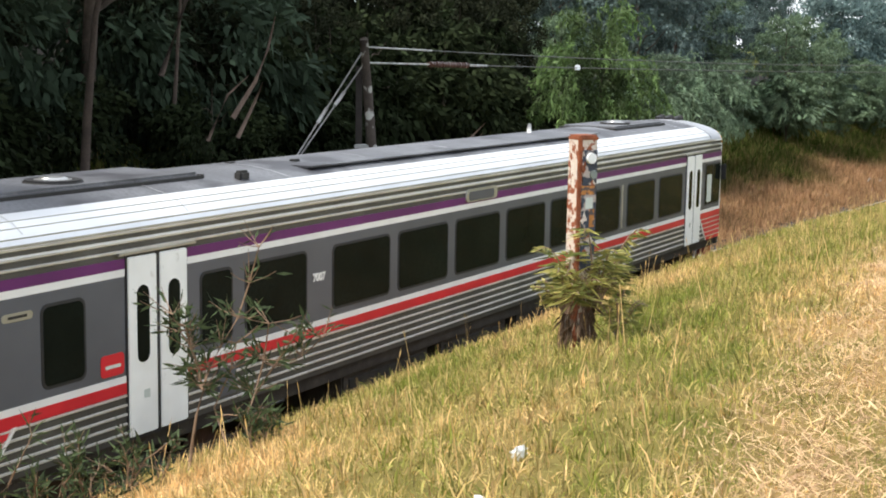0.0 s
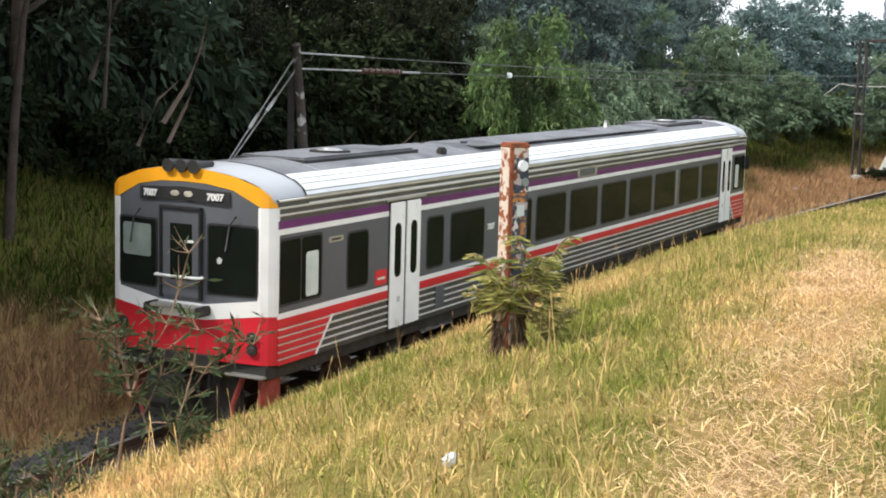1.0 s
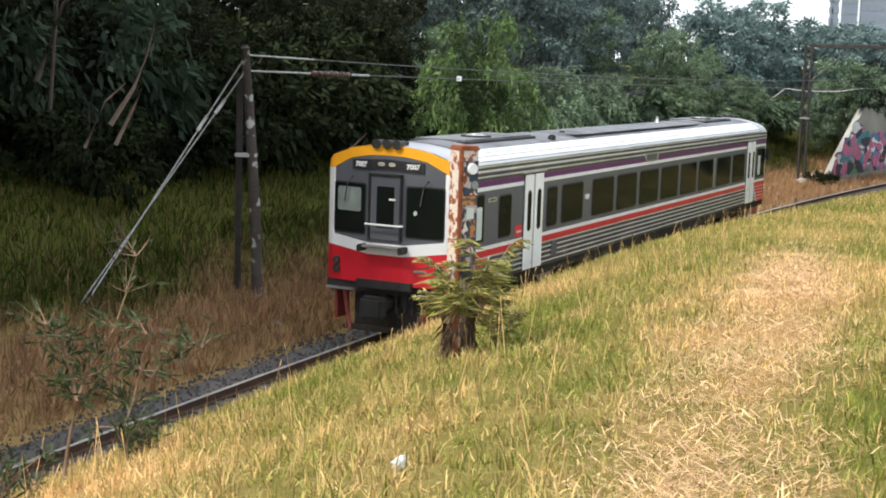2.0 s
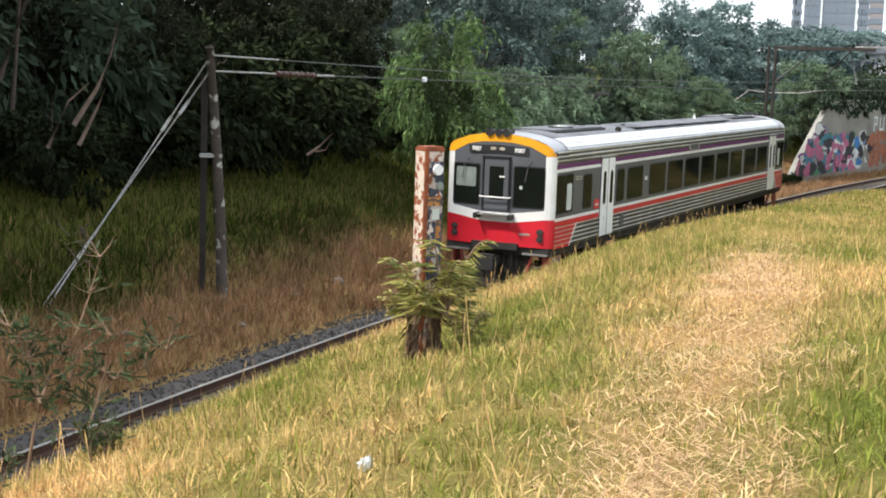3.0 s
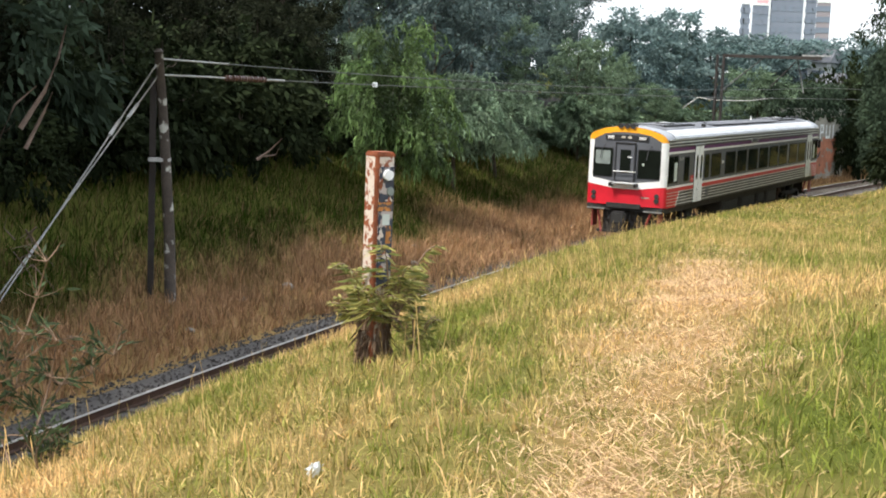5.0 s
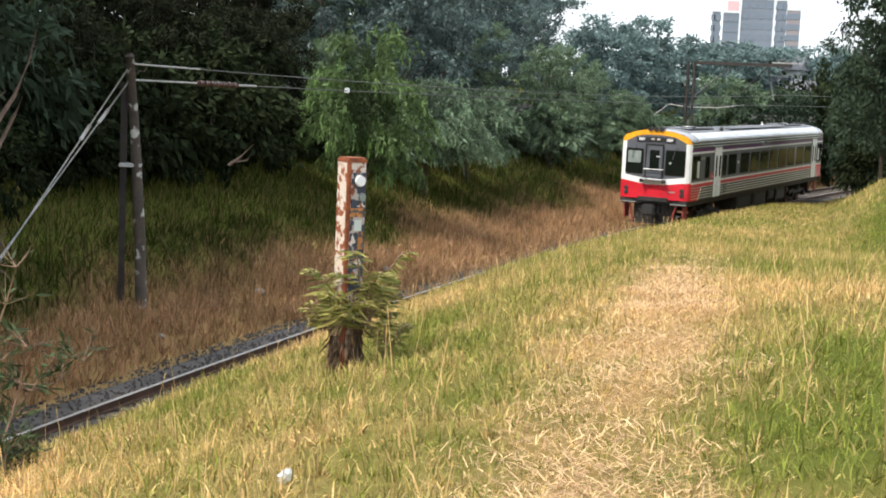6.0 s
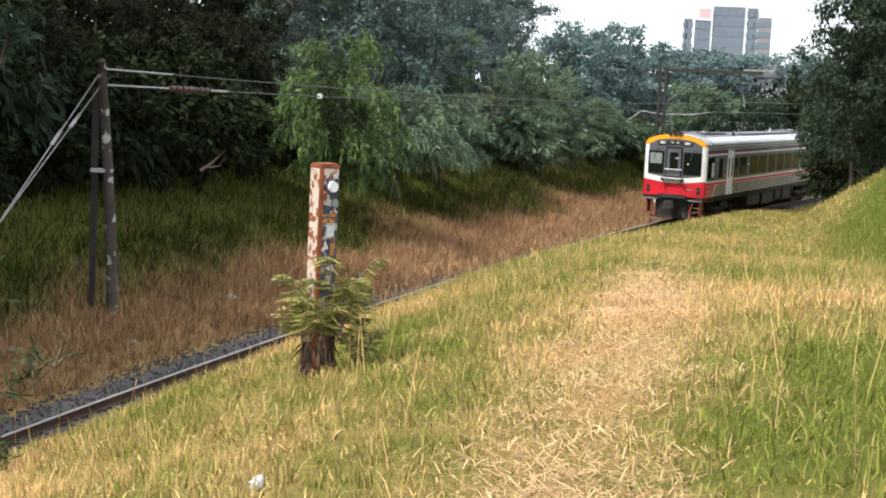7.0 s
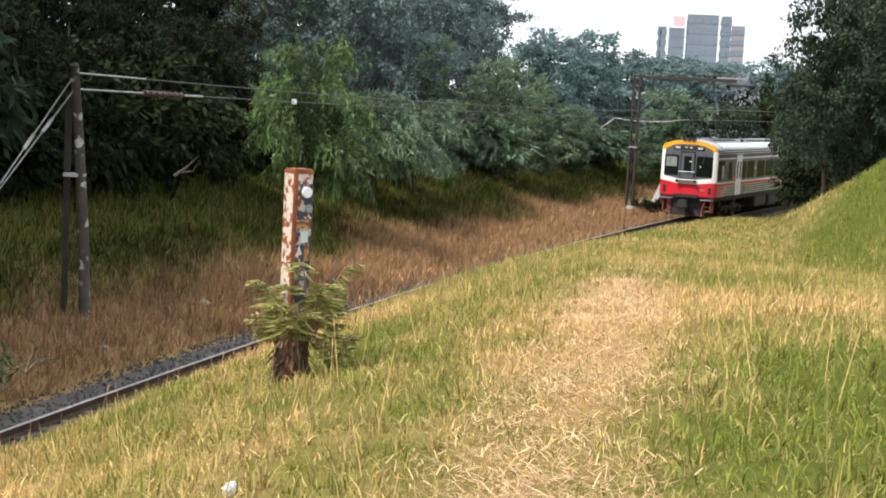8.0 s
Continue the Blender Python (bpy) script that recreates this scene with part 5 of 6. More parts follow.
def build_wires():
    px, py = POLE_X - 0.22, POLE_Y
    ex, ey = (float(v) for v in on_track(57.0, 0.0))
    fx, fy = (float(v) for v in on_track(120.0, 0.2))
    for z0, z1, drop, name, label in ((5.68, 5.60, 0.34, "carrier_wire", "dark sagging carrier wire over the line"), (5.33, 5.02, 0.12, "contact_wire", "taut overhead contact wire")):
        w = empty(name, Matrix(), label, "overhead wire")
        pts = sag((px, py, z0), (ex, ey, z1), drop)
        part("span", tube(pts + [(fx, fy, z1)], 0.014, 5), DARK_WIRE, w)
        a, b = pts[0], pts[1]
        part("end_fitting", tube([a, a.lerp(pts[2], 0.55)], 0.024, 6), WIRE, w, "pale metal end fitting")
        if name == "contact_wire":
            c, d = pts[1].lerp(pts[2], 0.05), pts[1].lerp(pts[2], 0.75)
            ins = part("insulator", tube([c, d], 0.062, 10), BROWN_PORCELAIN, w, "ribbed brown insulator")
            for k in range(7):
                q = c.lerp(d, (k + 0.5) / 7)
                part("shed", tube([q - (d - c) * 0.03, q + (d - c) * 0.03], [0.078, 0.07], 10), BROWN_PORCELAIN, ins)
            part("link", tube([d, pts[2].lerp(pts[3], 0.1)], 0.034, 6), WIRE, w, "pale metal link")
        q = pts[4]
        part("hanger", box(q.x - 0.07, q.x + 0.07, q.y - 0.02, q.y + 0.02, q.z - 0.06, q.z + 0.08, 0.015), TOWER_WHITE, w, "small white tag") if name == "contact_wire" else None


build_wires()


def build_gantry():
    """Old overhead-line mast with a boom across the track."""
    x, y = bearing(19.05, 74.0)
    z = float(ground(x, y)[0])
    h = math.degrees(np.interp(61, LINE_S, HEAD))
    g = empty("wire_mast", pose(x, y, z, 0, 0, -h), "dark steel overhead-line mast with a boom", "railway mast")
    top = 7.1 - z
    for a in (-0.17, 0.17):
        part("upright", box(a - 0.05, a + 0.05, -0.09, 0.09, -0.3, top, 0.01), DARK_POLE, g)
    for k in range(9):
        za = 0.4 + k * (top - 0.8) / 9
        part("lacing", tube([(-0.15, 0, za), (0.15, 0, za + (top - 0.8) / 9)], 0.018, 5), DARK_POLE, g)
    part("band", box(-0.24, 0.24, -0.1, 0.1, 3.3, 3.38, 0.01), WIRE, g, "pale metal band")
    part("boom", box(0.1, 5.2, -0.06, 0.06, 6.96 - z, 7.12 - z, 0.01), DARK_POLE, g, "dark steel boom")
    part("boom_tip", box(4.2, 5.6, -0.05, 0.05, 7.13 - z, 7.2 - z, 0.01), WIRE, g)
    part("brace", tube([(0.2, 0, 5.3 - z), (2.2, 0, 6.95 - z)], 0.035, 6), DARK_WIRE, g)
    part("brace", tube([(2.7, 0, 5.55 - z), (4.0, 0, 6.95 - z)], 0.03, 6), DARK_POLE, g)
    part("dropper", tube([(4.0, 0, 6.95 - z), (4.4, 0, 5.3 - z)], 0.035, 6), DARK_WIRE, g)
    part("register_arm", tube([(-1.9, 0, 4.25 - z), (-1.1, 0, 4.85 - z), (0, 0, 4.75 - z), (1.6, 0, 4.8 - z), (2.9, 0, 5.0 - z)], 0.024, 6), WIRE, g, "pale registration arm")


build_gantry()

GRAFFITI = [("purple", (0.20, 0.07, 0.26)), ("blue", (0.04, 0.20, 0.50)), ("green", (0.07, 0.22, 0.10)), ("white", (0.72, 0.74, 0.76)), ("teal", (0.05, 0.22, 0.30)), ("orange", (0.38, 0.14, 0.08)), ("black", (0.02, 0.02, 0.03)), ("pink", (0.50, 0.14, 0.26))]


def build_wall():
    """Concrete wing wall by the track, painted over."""
    s0, s1, d = 54.0, 73.6, -3.05
    outline = [(s0, -0.4), (s0, 0.35), (s0 + 0.6, 0.8), (s0 + 6.2, 4.3), (s0 + 6.5, 4.4), (s1, 4.3), (s1, -0.4)]

    def w(s, off, z):
        x, y = on_track(s, d - off)
        return (float(x), float(y), z)

    wall = empty("graffiti_wall", Matrix(), "pale concrete wing wall covered in bright graffiti", "retaining wall")
    bm = bmesh.new()
    cols = [s0 + 0.01] + list(np.arange(s0 + 1.2, s1, 1.0)) + [s1]
    ot, oz = [p[0] for p in outline[1:6]], [p[1] for p in outline[1:6]]
    prev = None
    for s in cols:
        zt = float(np.interp(s, ot, oz))
        q = [bm.verts.new(w(s, o, z)) for o, z in ((0, -0.4), (0, zt), (0.32, zt), (0.32, -0.4))]
        if prev:
            for i in range(4):
                bm.faces.new((prev[i], prev[(i + 1) % 4], q[(i + 1) % 4], q[i]))
        else:
            bm.faces.new(q)
        prev = q
    bm.faces.new(prev)
    bmesh.ops.recalc_face_normals(bm, faces=bm.faces)
    part("body", bm, CONCRETE, wall, "streaked pale concrete")
    rng = random.Random(8)
    for k, (name, colour) in enumerate(GRAFFITI):
        bm = bmesh.new()
        for i in range(36):
            s = rng.uniform(s0 + 0.9, s0 + 11.0)
            if name == "orange":
                s = rng.uniform(68.2, 72.4)
            if name == "blue" and i < 22:
                s = rng.uniform(64.0, 66.8)
            if name == "black" and i < 8:
                s = rng.uniform(63.5, 72.0)
            if name == "white":
                s = rng.uniform(61.0, 68.0) if i < 16 else s
            zt = min(float(np.interp(s, ot, oz)) - 0.15, 2.3 + 0.9 * float(smooth(61.0, 57.0, s)))
            z = rng.uniform(0.35, max(0.5, zt))
            a, ln, wd = rng.uniform(0, 3.14), rng.uniform(0.35, 1.3), rng.uniform(0.10, 0.42)
            pts = []
            for u, v in ((-1, -0.6), (-0.5, -1), (0.4, -0.8), (1, -0.2), (0.9, 0.6), (0.2, 1), (-0.6, 0.7)):
                uu, vv = u * ln * rng.uniform(0.7, 1.1) / 2, v * wd * rng.uniform(0.7, 1.2)
                pts.append((s + (uu * math.cos(a) - vv * math.sin(a)) * 1.7, min(zt + 0.25, max(0.25, z + uu * math.sin(a) + vv * math.cos(a)))))
            off = -0.004 - 0.0012 * (k + i * 0.15)
            f = [bm.verts.new(w(ss, off, zz)) for ss, zz in pts]
            bm.faces.new(f)
        part("graffiti", bm, mat("graffiti_" + name, colour, 0.7, 0.0, 0.3, 2, 20), wall, "sprayed " + name + " graffiti shapes")


build_wall()


def build_creeper():
    """Dark leaves that hang over the top of the concrete wall in uneven swags."""
    rng = np.random.default_rng(63)
    n = 9000
    s = 58.6 + 15.2 * rng.uniform(0, 1, n) ** 0.8
    hang = (0.35 + 0.35 * np.sin(1.3 * s) * np.sin(0.7 * s + 1.0) + 0.2 * np.sin(3.7 * s)) * smooth(58.0, 63.0, s) + 0.9 * smooth(70.5, 74.0, s)
    z = 4.35 + 1.5 * smooth(58.6, 61.5, s) * rng.uniform(0, 1, n) ** 0.8 - (rng.uniform(0, 1, n) < 0.5) * rng.uniform(0, 1, n) * (1.5 + hang)
    z = np.maximum(z, 4.2 - np.clip(hang, 0.05, 3.0))
    d = -2.98 + rng.uniform(-0.45, 0.10, n) - np.clip(z - 4.3, 0, 2) * rng.uniform(0, 1.2, n)
    x, y = on_track(s, d)
    P = np.stack([x, y, z], -1)
    W = rng.normal(0, 0.6, (n, 3)) + np.array([0, 0, -0.8])
    me = soup("creeper", leaf_kites(P, W, 0.26, 0.13, rng), None, rng.uniform(0, 1, n))
    tagged(mesh_part("creeper", me, HILL_LEAF), "dark leafy creeper hanging over the concrete wall", "creeper")


build_creeper()


def build_wall_tag():
    """A row of pale painted strokes, too worn to read, high on the wall."""
    h = math.degrees(np.interp(70, LINE_S, HEAD))
    x, y = (float(v) for v in on_track(70.2, -3.02))
    tag = empty("wall_tag", pose(x, y, 2.45, 0, 0, 90 - h), "pale unreadable strokes painted on the concrete wall", "graffiti")
    for u, w, z0, z1 in ((-1.7, 0.16, 0, 0.9), (-1.2, 0.16, 0.35, 0.9), (-0.55, 0.16, 0, 0.85), (0.15, 0.16, 0, 0.85), (-0.2, 0.7, 0, 0.16), (0.85, 0.18, 0, 0.85), (-1.45, 0.5, 0.75, 0.9), (-1.45, 0.5, 0.35, 0.48)):
        part("stroke", box(u - w / 2, u + w / 2, -0.012, 0.004, z0, z1), TOWER_WHITE, tag)


build_wall_tag()


def build_post():
    """Rusty steel marker post on the bank."""
    x, y = 1.17, 11.95
    z = float(ground(x, y)[0])
    top = 4.97 - z
    p = empty("marker_post", pose(x, y, z, 0, 0, 27), "rusted white-painted steel marker post with a dark inset", "marker post")
    half = 0.094
    bm = bmesh.new()
    add_box(bm, -half, half, -half, half, -0.3, top, 0.018)
    part("shaft", bm, POST_WHITE, p, "flaking white paint over rust")
    part("rust_edge", box(-half - 0.004, -half + 0.035, -half - 0.004, -half + 0.03, -0.2, top - 0.01, 0.008), POST_RUST, p, "rusty corner edge")
    part("head_band", box(-half - 0.003, half + 0.003, -half - 0.006, half + 0.003, top - 0.05, top + 0.004, 0.015), POST_RUST, p, "rusty top band")
    # the face that looks up the line: on -x and -y sides
    inset = part("inset_panel", box(half - 0.002, half + 0.010, -0.07, 0.075, top - 1.15, top - 0.12, 0.004), POST_BLUE, p, "dark blue flaking panel")
    ins2 = part("inset_panel", box(-0.062, 0.08, -half - 0.011, -half + 0.002, top - 1.15, top - 0.12, 0.004), POST_BLUE, p, "dark blue flaking panel")
    disc = tube([(0.015, -half - 0.005, top - 0.19), (0.015, -half - 0.034, top - 0.19)], [0.050, 0.045], 20)
    part("reflector", disc, RAG, p, "white round reflector")
    part("cap_disc", tube([(0.045, -half - 0.005, top - 0.33), (0.045, -half - 0.022, top - 0.33)], [0.042, 0.034], 12), SCREEN_SHADE, p, "grey painted spot")
    part("rust_patch", box(-0.075, 0.07, -half - 0.0135, -half - 0.006, top - 0.50, top - 0.42, 0.003), POST_ORANGE, p, "orange rust patch")
    part("rust_patch", box(0.01, 0.065, -half - 0.0135, -half - 0.006, top - 0.78, top - 0.62, 0.003), POST_ORANGE, p, "orange rust patch")
    for px, pz, w, h in ((-0.05, 0.27, 0.035, 0.06), (0.04, 0.40, 0.05, 0.03), (-0.04, 0.70, 0.04, 0.07), (0.02, 0.88, 0.07, 0.05), (-0.03, 1.0, 0.05, 0.06)):
        chip = bmesh.new()
        q = [(px + math.cos(a) * w * (0.6 + 0.4 * math.sin(3.1 * a + pz * 40)), top - pz + math.sin(a) * h * (0.65 + 0.35 * math.cos(2.3 * a + px * 60))) for a in np.arange(0, 6.2, 0.7)]
        lo = [chip.verts.new((u, -half - 0.010, v)) for u, v in q]
        hi = [chip.verts.new((u, -half - 0.0150, v)) for u, v in q]
        chip.faces.new(hi)
        for i in range(len(q)):
            chip.faces.new((lo[i], lo[(i + 1) % len(q)], hi[(i + 1) % len(q)], hi[i]))
        part("flake", chip, POST_RUST if pz < 0.3 else POST_WHITE, p, "pale flaking remnant of paint")
    part("pale_patch", box(-0.03, 0.05, -half - 0.0135, -half - 0.006, top - 0.62, top - 0.52, 0.003), BLIND, p, "pale worn patch")
    # ivy-covered stump at its foot
    st = part("earth_mound", tube([(0, 0, -0.1), (0, 0, 0.1), (0.01, 0, 0.34), (0, 0.01, 0.5)], [0.13, 0.115, 0.105, 0.10], 12), LITTER, p, "dry brown litter heaped round the foot")
    rng = np.random.default_rng(12)
    n = 620
    a = rng.uniform(0, 6.283, n)
    zz = rng.uniform(0.12, 0.80, n)
    rr = np.interp(zz, [0.1, 0.34, 0.55, 0.8], [0.13, 0.115, 0.11, 0.115])
    P = np.stack([np.cos(a) * rr, np.sin(a) * rr, zz], -1)
    W = np.stack([np.cos(a) * 0.25, np.sin(a) * 0.25, -np.ones(n)], -1) + rng.normal(0, 0.25, (n, 3))
    mesh_part("dead_frond", soup("dead_frond", leaf_kites(P, W, 0.15, 0.02, rng), None, None), LITTER, p, "brown dead fronds hanging round the foot")
    return x, y


POST_X, POST_Y = build_post()


def fern(seed, fronds, size, material, leaf=0.05):
    """Bracken: arching fronds with paired leaflets that shorten towards the tip, and the stems."""
    rng = np.random.default_rng(seed)
    P, W, L, bm = [], [], [], bmesh.new()
    for k in range(fronds):
        a = k * 2.4 + rng.uniform(-0.5, 0.5)
        ln = size * rng.uniform(0.6, 1.15)
        rise = rng.uniform(0.55, 1.5)
        pts = []
        for q in range(15):
            f = q / 14
            r = ln * (0.06 + 0.50 * f)
            zz = ln * rise * (1.55 * f - 0.95 * f * f)
            pts.append(Vector((math.cos(a) * r, math.sin(a) * r, zz)))
        add_tube(bm, pts[::2], [0.007] * 7 + [0.003], 4)
        for q in range(6, 29):
            f = q / 28
            at = pts[q // 2].lerp(pts[min(14, q // 2 + 1)], 0.5 * (q % 2))
            for sg in (-1, 1):
                b = a + sg * 1.05
                P.append(at)
                W.append(Vector((math.cos(b), math.sin(b), rng.uniform(-0.35, 0.1))))
                L.append(ln * 0.36 * (1.12 - f) + 0.02)
    P, W, L = np.array([tuple(v) for v in P]), np.array([tuple(v) for v in W]), np.array(L)
    me = soup("fronds", leaf_kites(P, W + rng.normal(0, 0.12, W.shape), L, leaf * 0.24 + L * 0.06, rng), None, rng.uniform(0, 1, len(P)))
    return me, bm


def build_ferns():
    for k, (dx, dy, size, fr) in enumerate(((-0.11, -0.12, 0.70, 11), (0.14, -0.05, 0.72, 11), (0.02, 0.14, 0.74, 9), (0.34, -0.08, 0.50, 8))):
        x, y = POST_X + dx, POST_Y + dy
        f = empty("fern", pose(x, y, float(ground(x, y)[0]) + (0.38 if k < 3 else 0.05)), "yellow-green bracken fern round the foot of the post", "fern", "ferns round the post")
        me, bm = fern(90 + k, fr, size, FERN)
        mesh_part("fronds", me, FERN, f)
        part("stem", bm, STEM, f)


build_ferns()


def sapling(seed, height_, spread, stems, leaves_per=30, leaf=0.12, bare=0.0):
    """A straggly sapling: a few forked stems with narrow leaves along them."""
    rng = np.random.default_rng(seed)
    bm, P, W = bmesh.new(), [], []

    def grow(p, way, ln, r, depth):
        pts, q = [p], p
        for k in range(6):
            way = (way + Vector(rng.normal(0, 0.13, 3)) + Vector((0, 0, 0.03))).normalized()
            q = q + way * ln / 6
            pts.append(q)
        add_tube(bm, pts, [r * (1 - 0.6 * k / 6) for k in range(7)], 5)
        if depth > 0:
            for k in (2, 3, 4, 5, 6):
                if rng.random() < 0.72:
                    w2 = (way + Vector(rng.normal(0, 0.6, 3)) + Vector((0, 0, 0.15))).normalized()
                    grow(pts[k], w2, ln * rng.uniform(0.35, 0.6), r * 0.5, depth - 1)
        if depth <= 1 and rng.random() > bare:
            for k in range(int(leaves_per * ln)):
                f = rng.uniform(0.15, 1.0) * 6
                i = min(5, int(f))
                P.append(tuple(pts[i].lerp(pts[i + 1], f - i)))
                W.append(tuple(way * 0.7 + Vector(rng.normal(0, 0.6, 3))))

    for k in range(stems):
        a = rng.uniform(0, 6.28)
        grow(Vector((rng.normal(0, 0.04), rng.normal(0, 0.04), -0.1)), Vector((math.cos(a) * spread, math.sin(a) * spread, 1)).normalized(), height_ * rng.uniform(0.7, 1.05), 0.014, 2)
    P, W = np.array(P), np.array(W)
    me = soup("leaves", leaf_kites(P, W, leaf, leaf * 0.17, rng), None, rng.uniform(0, 1, len(P)))
    return bm, me


def build_saplings():
    spots = ((-12.2, 10.6, 0.40, 0.5, 3, 0.0), (-13.4, 10.4, 0.62, 0.35, 2, 0.0), (-14.8, 10.2, 0.50, 0.4, 3, 0.0), (-16.4, 9.8, 0.5, 0.4, 3, 0.0), (-18.6, 9.8, 0.8, 0.35, 3, 0.0), (-7.6, 11.2, 0.4, 0.7, 4, 0.0))
    for k, (deg, dist, h, spread, stems, bare) in enumerate(spots):
        x, y = bearing(deg, dist)
        sp = empty("sapling", pose(x, y, float(ground(x, y)[0])), "straggly sapling with narrow grey-green leaves on reddish stems", "shrub", "saplings on the bank edge")
        bm, me = sapling(130 + k, h, spread, stems, bare=bare)
        part("stem", bm, STEM, sp)
        mesh_part("leaves", me, WATTLE, sp)


build_saplings()


def build_forked_sapling():
    """The tall sapling at the edge of the bank: two leaning stems that fork, with long narrow leaves on the twigs."""
    rng = np.random.default_rng(140)
    bx, by = bearing(-10.5, 11.6)
    g = float(ground(bx, by)[0])
    sp = empty("sapling", pose(bx, by, g), "tall forked sapling with pale reddish stems and narrow dark leaves", "shrub", "saplings on the bank edge")
    # (across, up) in metres from the foot, along the edge of the bank
    stems = [([(0.0, -0.1), (0.03, 0.25), (0.08, 0.50), (0.13, 0.72)], 0.018), ([(0.13, 0.72), (0.09, 0.90), (0.04, 1.06), (0.0, 1.25)], 0.014), ([(0.13, 0.72), (0.20, 0.92), (0.28, 1.08), (0.42, 1.32), (0.52, 1.62), (0.60, 1.92)], 0.012), ([(0.30, -0.1), (0.34, 0.22), (0.46, 0.48), (0.58, 0.70), (0.72, 0.92), (0.90, 1.18)], 0.014), ([(0.56, 0.66), (0.64, 0.98), (0.68, 1.28)], 0.011), ([(0.34, 0.22), (0.22, 0.55), (0.36, 0.88), (0.40, 1.10)], 0.010), ([(0.04, 1.06), (-0.06, 1.20), (-0.12, 1.34)], 0.008), ([(0.72, 0.92), (0.95, 1.0), (1.12, 1.16)], 0.008)]
    ends, P, W = [], [], []
    for pts, r in stems:
        line = [Vector((u, rng.normal(0, 0.03), v)) for u, v in pts]
        part("stem", tube(line, [r * (1 - 0.55 * k / (len(line) - 1)) for k in range(len(line))], 7), STEM, sp)
        ends += [q for q in line if q.z > 0.62]
    bm = bmesh.new()
    for q in ends:
        for k in range(5):
            way = Vector((rng.normal(0, 0.7), rng.normal(0, 0.5), rng.uniform(0.0, 0.9))).normalized()
            ln = rng.uniform(0.14, 0.30)
            add_tube(bm, [q, q + way * ln * 0.6, q + way * ln + Vector((0, 0, 0.02))], [0.005, 0.004, 0.002], 4)
            for j in range(6 if q.z < 1.5 else 2):
                P.append(tuple(q + way * ln * rng.uniform(0.2, 1.0)))
                W.append(tuple(way * 0.8 + Vector(rng.normal(0, 0.55, 3))))
    tagged(part("twig", bm, STEM, sp), "thin reddish twigs", kind="stuff")
    P, W = np.array(P), np.array(W)
    mesh_part("leaves", soup("leaves", leaf_kites(P, W, 0.12, 0.024, rng), None, rng.uniform(0, 1, len(P))), WATTLE, sp)


build_forked_sapling()


def build_weeds():
    """Tall dry stalks and seed heads that stand out of the turf."""
    rng = np.random.default_rng(77)
    n = 800
    s, d = rng.uniform(-16, 22, n), rng.uniform(2.6, 13, n)
    x, y = on_track(s, d)
    k = in_view(x, y) & (np.hypot(x, y) > 6.0)
    s, d, x, y = s[k], d[k], x[k], y[k]
    n = len(x)
    z = height(s, d)
    h = rng.uniform(0.18, 0.5, n)
    lean = rng.normal(0, 0.2, (n, 2))
    a = rng.uniform(0, 6.28, n)
    base = np.stack([x, y, z], -1)
    tip = base + np.stack([lean[:, 0] * h, lean[:, 1] * h, h], -1)
    side = np.stack([np.cos(a), np.sin(a), np.zeros(n)], -1) * 0.004
    stalk = np.stack([base - side, base + side, tip + side * 0.5, tip - side * 0.5], 1)
    head = np.stack([tip - (tip - base) * 0.22, tip - (tip - base) * 0.08 + side * 1.7, tip + (tip - base) * 0.06, tip - (tip - base) * 0.08 - side * 1.7], 1)
    v = np.concatenate([stalk, head])
    me = soup("dry_stalks", v, None, np.concatenate([np.full(n, 0.95), np.full(n, 0.85)]) - rng.uniform(0, 0.2, 2 * n))
    tagged(mesh_part("dry_stalks", me, GRASS), "tall dry grass stalks with seed heads", "grass", kind="stuff")


build_weeds()


def build_rag():
    """A crumpled white rag or paper in the grass."""
    x, y = bearing(3.34, 7.42)
    z = float(ground(x, y)[0])
    rng = np.random.default_rng(4)
    bm = bmesh.new()
    bmesh.ops.create_icosphere(bm, subdivisions=3, radius=1)
    for v in bm.verts:
        n = noise.noise(v.co * 2.1) * 0.5 + noise.noise(v.co * 5.0) * 0.22
        v.co = Vector((v.co.x * 0.034, v.co.y * 0.012, v.co.z * 0.042)) * (1 + 1.7 * n)
    o = part("rag", bm, RAG)
    o.matrix_basis = pose(x, y, z + 0.045, 10, 25, 20)
    tagged(o, "crumpled white paper scrap lying in the grass", "litter")
    x, y = bearing(1.7, 6.45)
    bm = bmesh.new()
    bmesh.ops.create_icosphere(bm, subdivisions=2, radius=1)
    for v in bm.verts:
        v.co = Vector((v.co.x * 0.03, v.co.y * 0.025, v.co.z * 0.01)) * (1 + noise.noise(v.co * 3) * 0.4)
    o = part("paper_scrap", bm, RAG)
    o.matrix_basis = pose(x, y, float(ground(x, y)[0]) + 0.06, 0, 10, 0)
    tagged(o, "flat white paper scrap lying in the grass", "litter")


build_rag()


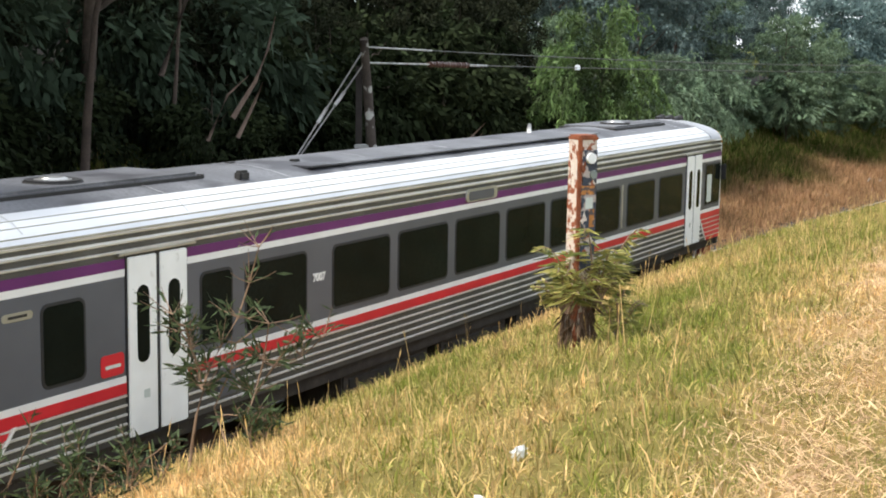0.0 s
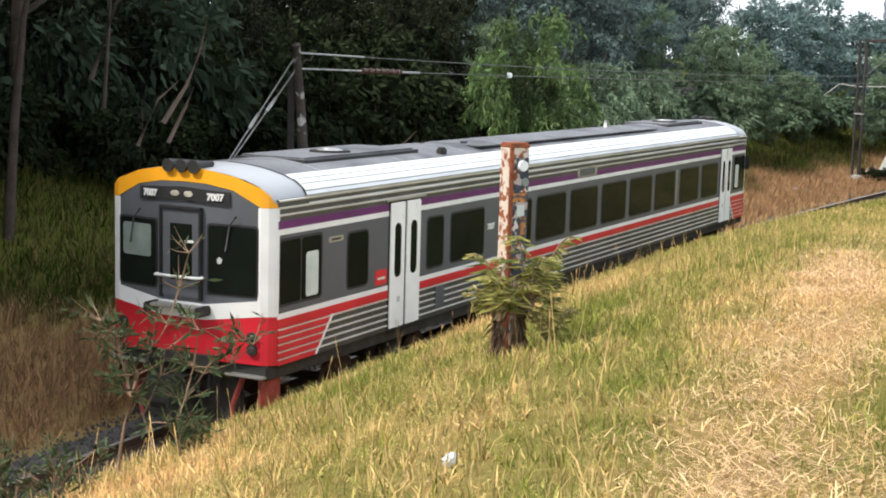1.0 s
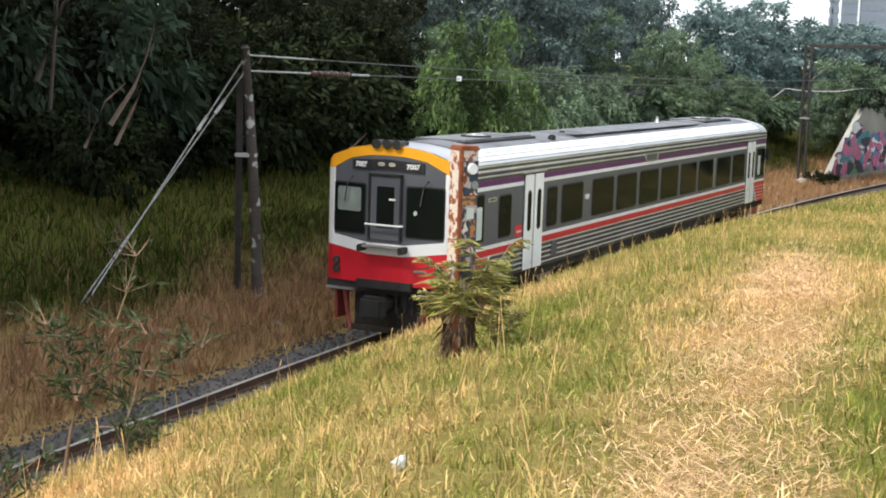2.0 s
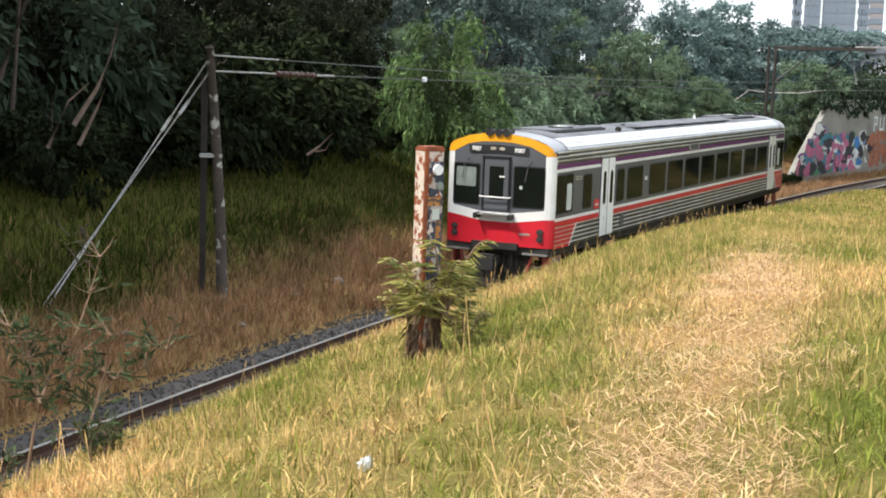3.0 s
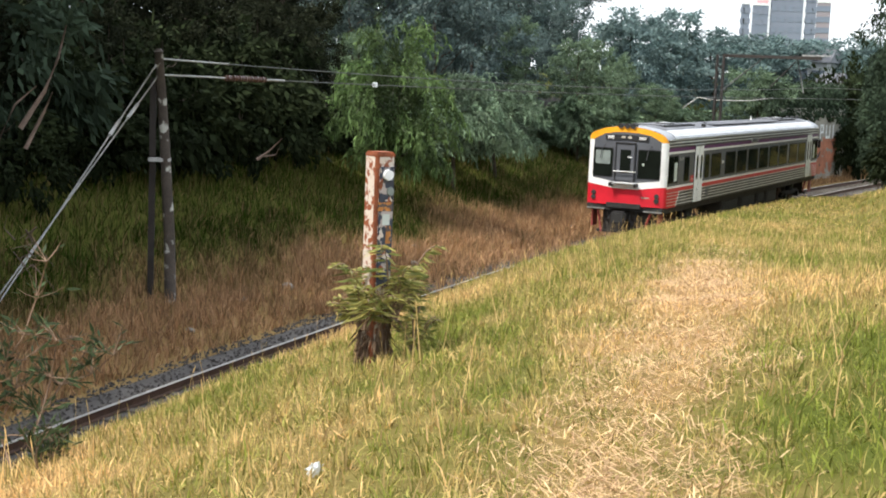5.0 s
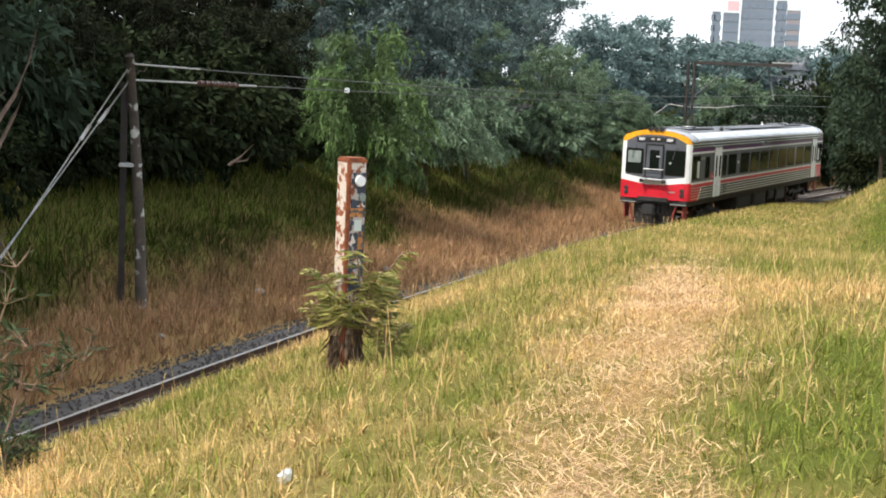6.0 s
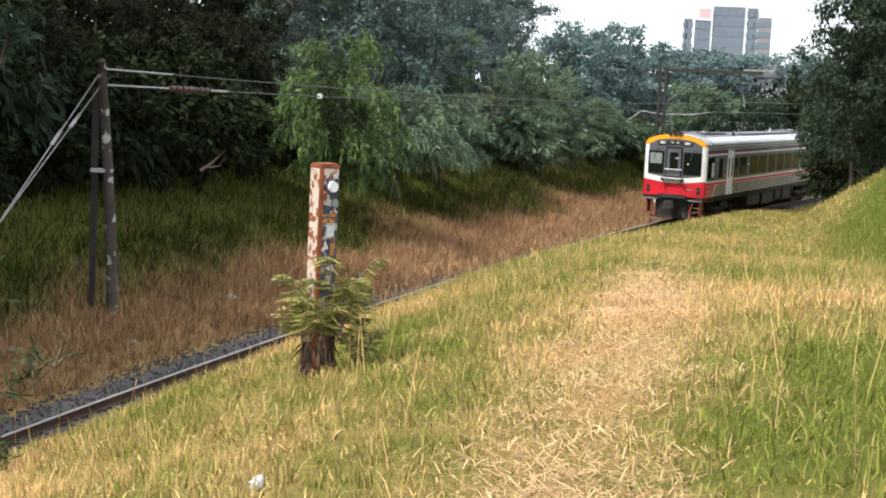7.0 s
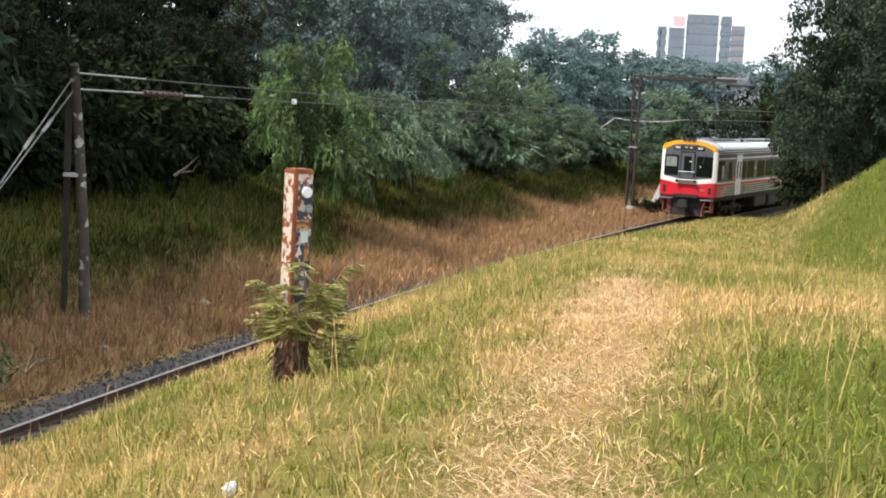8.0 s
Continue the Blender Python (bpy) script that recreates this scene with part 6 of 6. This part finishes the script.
def build_stones():
    rng = np.random.default_rng(15)
    for k in range(26):
        s, d = rng.uniform(-10, 48), rng.uniform(-4.6, -2.7)
        if k > 17:
            s, d = rng.uniform(48, 58), rng.uniform(-4.5, -2.6)
        x, y = (float(v) for v in on_track(s, d))
        bm = bmesh.new()
        bmesh.ops.create_icosphere(bm, subdivisions=2, radius=1)
        r = rng.uniform(0.06, 0.13) * (2.2 if k > 17 else 1)
        off = Vector(rng.uniform(0, 50, 3))
        for v in bm.verts:
            v.co = Vector((v.co.x * 1.3, v.co.y, v.co.z * 0.7)) * r * (1 + 0.5 * noise.noise(v.co * 1.4 + off))
        o = part("stone", bm, CONCRETE)
        o.matrix_basis = pose(x, y, float(height(s, d)) + 0.04 + r * 0.3, 0, 0, rng.uniform(0, 360))
        tagged(o, "pale stone lying in brown weeds by the track", "stone", "stones by the track")


build_stones()

# ---------------------------------------------------------------- distance


def build_towers():
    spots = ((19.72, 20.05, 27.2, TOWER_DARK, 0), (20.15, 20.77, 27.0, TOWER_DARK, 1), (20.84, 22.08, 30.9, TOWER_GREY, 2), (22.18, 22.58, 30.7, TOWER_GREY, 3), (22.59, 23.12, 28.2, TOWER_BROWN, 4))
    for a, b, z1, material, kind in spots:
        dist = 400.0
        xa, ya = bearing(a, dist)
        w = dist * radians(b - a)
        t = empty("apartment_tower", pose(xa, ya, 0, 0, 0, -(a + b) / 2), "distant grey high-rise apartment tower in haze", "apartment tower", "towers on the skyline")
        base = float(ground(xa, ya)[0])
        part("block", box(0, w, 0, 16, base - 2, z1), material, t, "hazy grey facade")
        floors = int((z1 - 4) / 2.9)
        cols = max(3, int(w / 1.9))
        me = bpy.data.meshes.new("tower_window")
        bw = box(-0.62, 0.62, -0.10, 0.0, -0.75, 0.75)
        bw.to_mesh(me)
        bw.free()
        me.materials.append(TOWER_DARK if kind >= 2 else TOWER_GREY)
        for f in range(floors):
            for c in range(cols):
                zz = z1 - 1.6 - f * 2.9
                if zz < 13:
                    continue
                o = new("window", me)
                o.parent = t
                o.matrix_basis = pose((c + 0.5) * w / cols, -0.001, zz)
        if kind == 1:
            part("roof_sign", box(1.0, w - 0.1, 2, 3, z1, z1 + 3.4), TOWER_RED, t, "pale red panel on the roof")
        if kind == 1:
            part("edge_fin", box(w + 0.02, w + 0.45, -0.3, 1, base, z1 + 2.5), TOWER_WHITE, t, "white corner fin")
        if kind == 2:
            part("edge_fin", box(w + 0.05, w + 0.55, -0.4, 1, base, z1 + 0.4), TOWER_WHITE, t, "white corner fin")
        part("parapet", box(-0.1, w + 0.1, -0.1, 0.5, z1, z1 + 0.6), TOWER_WHITE, t)
    # pale houses between the trees beyond the bridge
    for deg, dist, wide, z1 in ((22.5, 113, 2.6, 8.6), (23.1, 107, 1.7, 6.7), (23.5, 104, 1.5, 5.5)):
        x, y = bearing(deg, dist)
        g = float(ground(x, y)[0])
        h = empty("house", pose(x, y, 0, 0, 0, -deg - 12), "pale rendered house half hidden by trees", "house", "houses beyond the line")
        part("wall", box(-wide / 2, wide / 2, 0, 6, min(g, 0) - 1, z1 - 1.1), HOUSE_WALL, h)
        bm = bmesh.new()
        q = [bm.verts.new(v) for v in ((-wide / 2 - 0.3, -0.4, z1 - 1.1), (wide / 2 + 0.3, -0.4, z1 - 1.1), (wide / 2 + 0.3, 6.4, z1 - 1.1), (-wide / 2 - 0.3, 6.4, z1 - 1.1), (-wide / 2, 3, z1), (wide / 2, 3, z1))]
        for f in ((0, 1, 5, 4), (2, 3, 4, 5), (0, 4, 3), (1, 2, 5), (3, 2, 1, 0)):
            bm.faces.new([q[i] for i in f])
        part("roof", bm, ROOF_GREY, h, "grey sheet roof")
        for c in (-0.25, 0.25):
            part("window", box(c * wide - 0.5, c * wide + 0.5, -0.03, 0.01, z1 - 2.9, z1 - 1.7), TOWER_DARK, h)


build_towers()


motions()
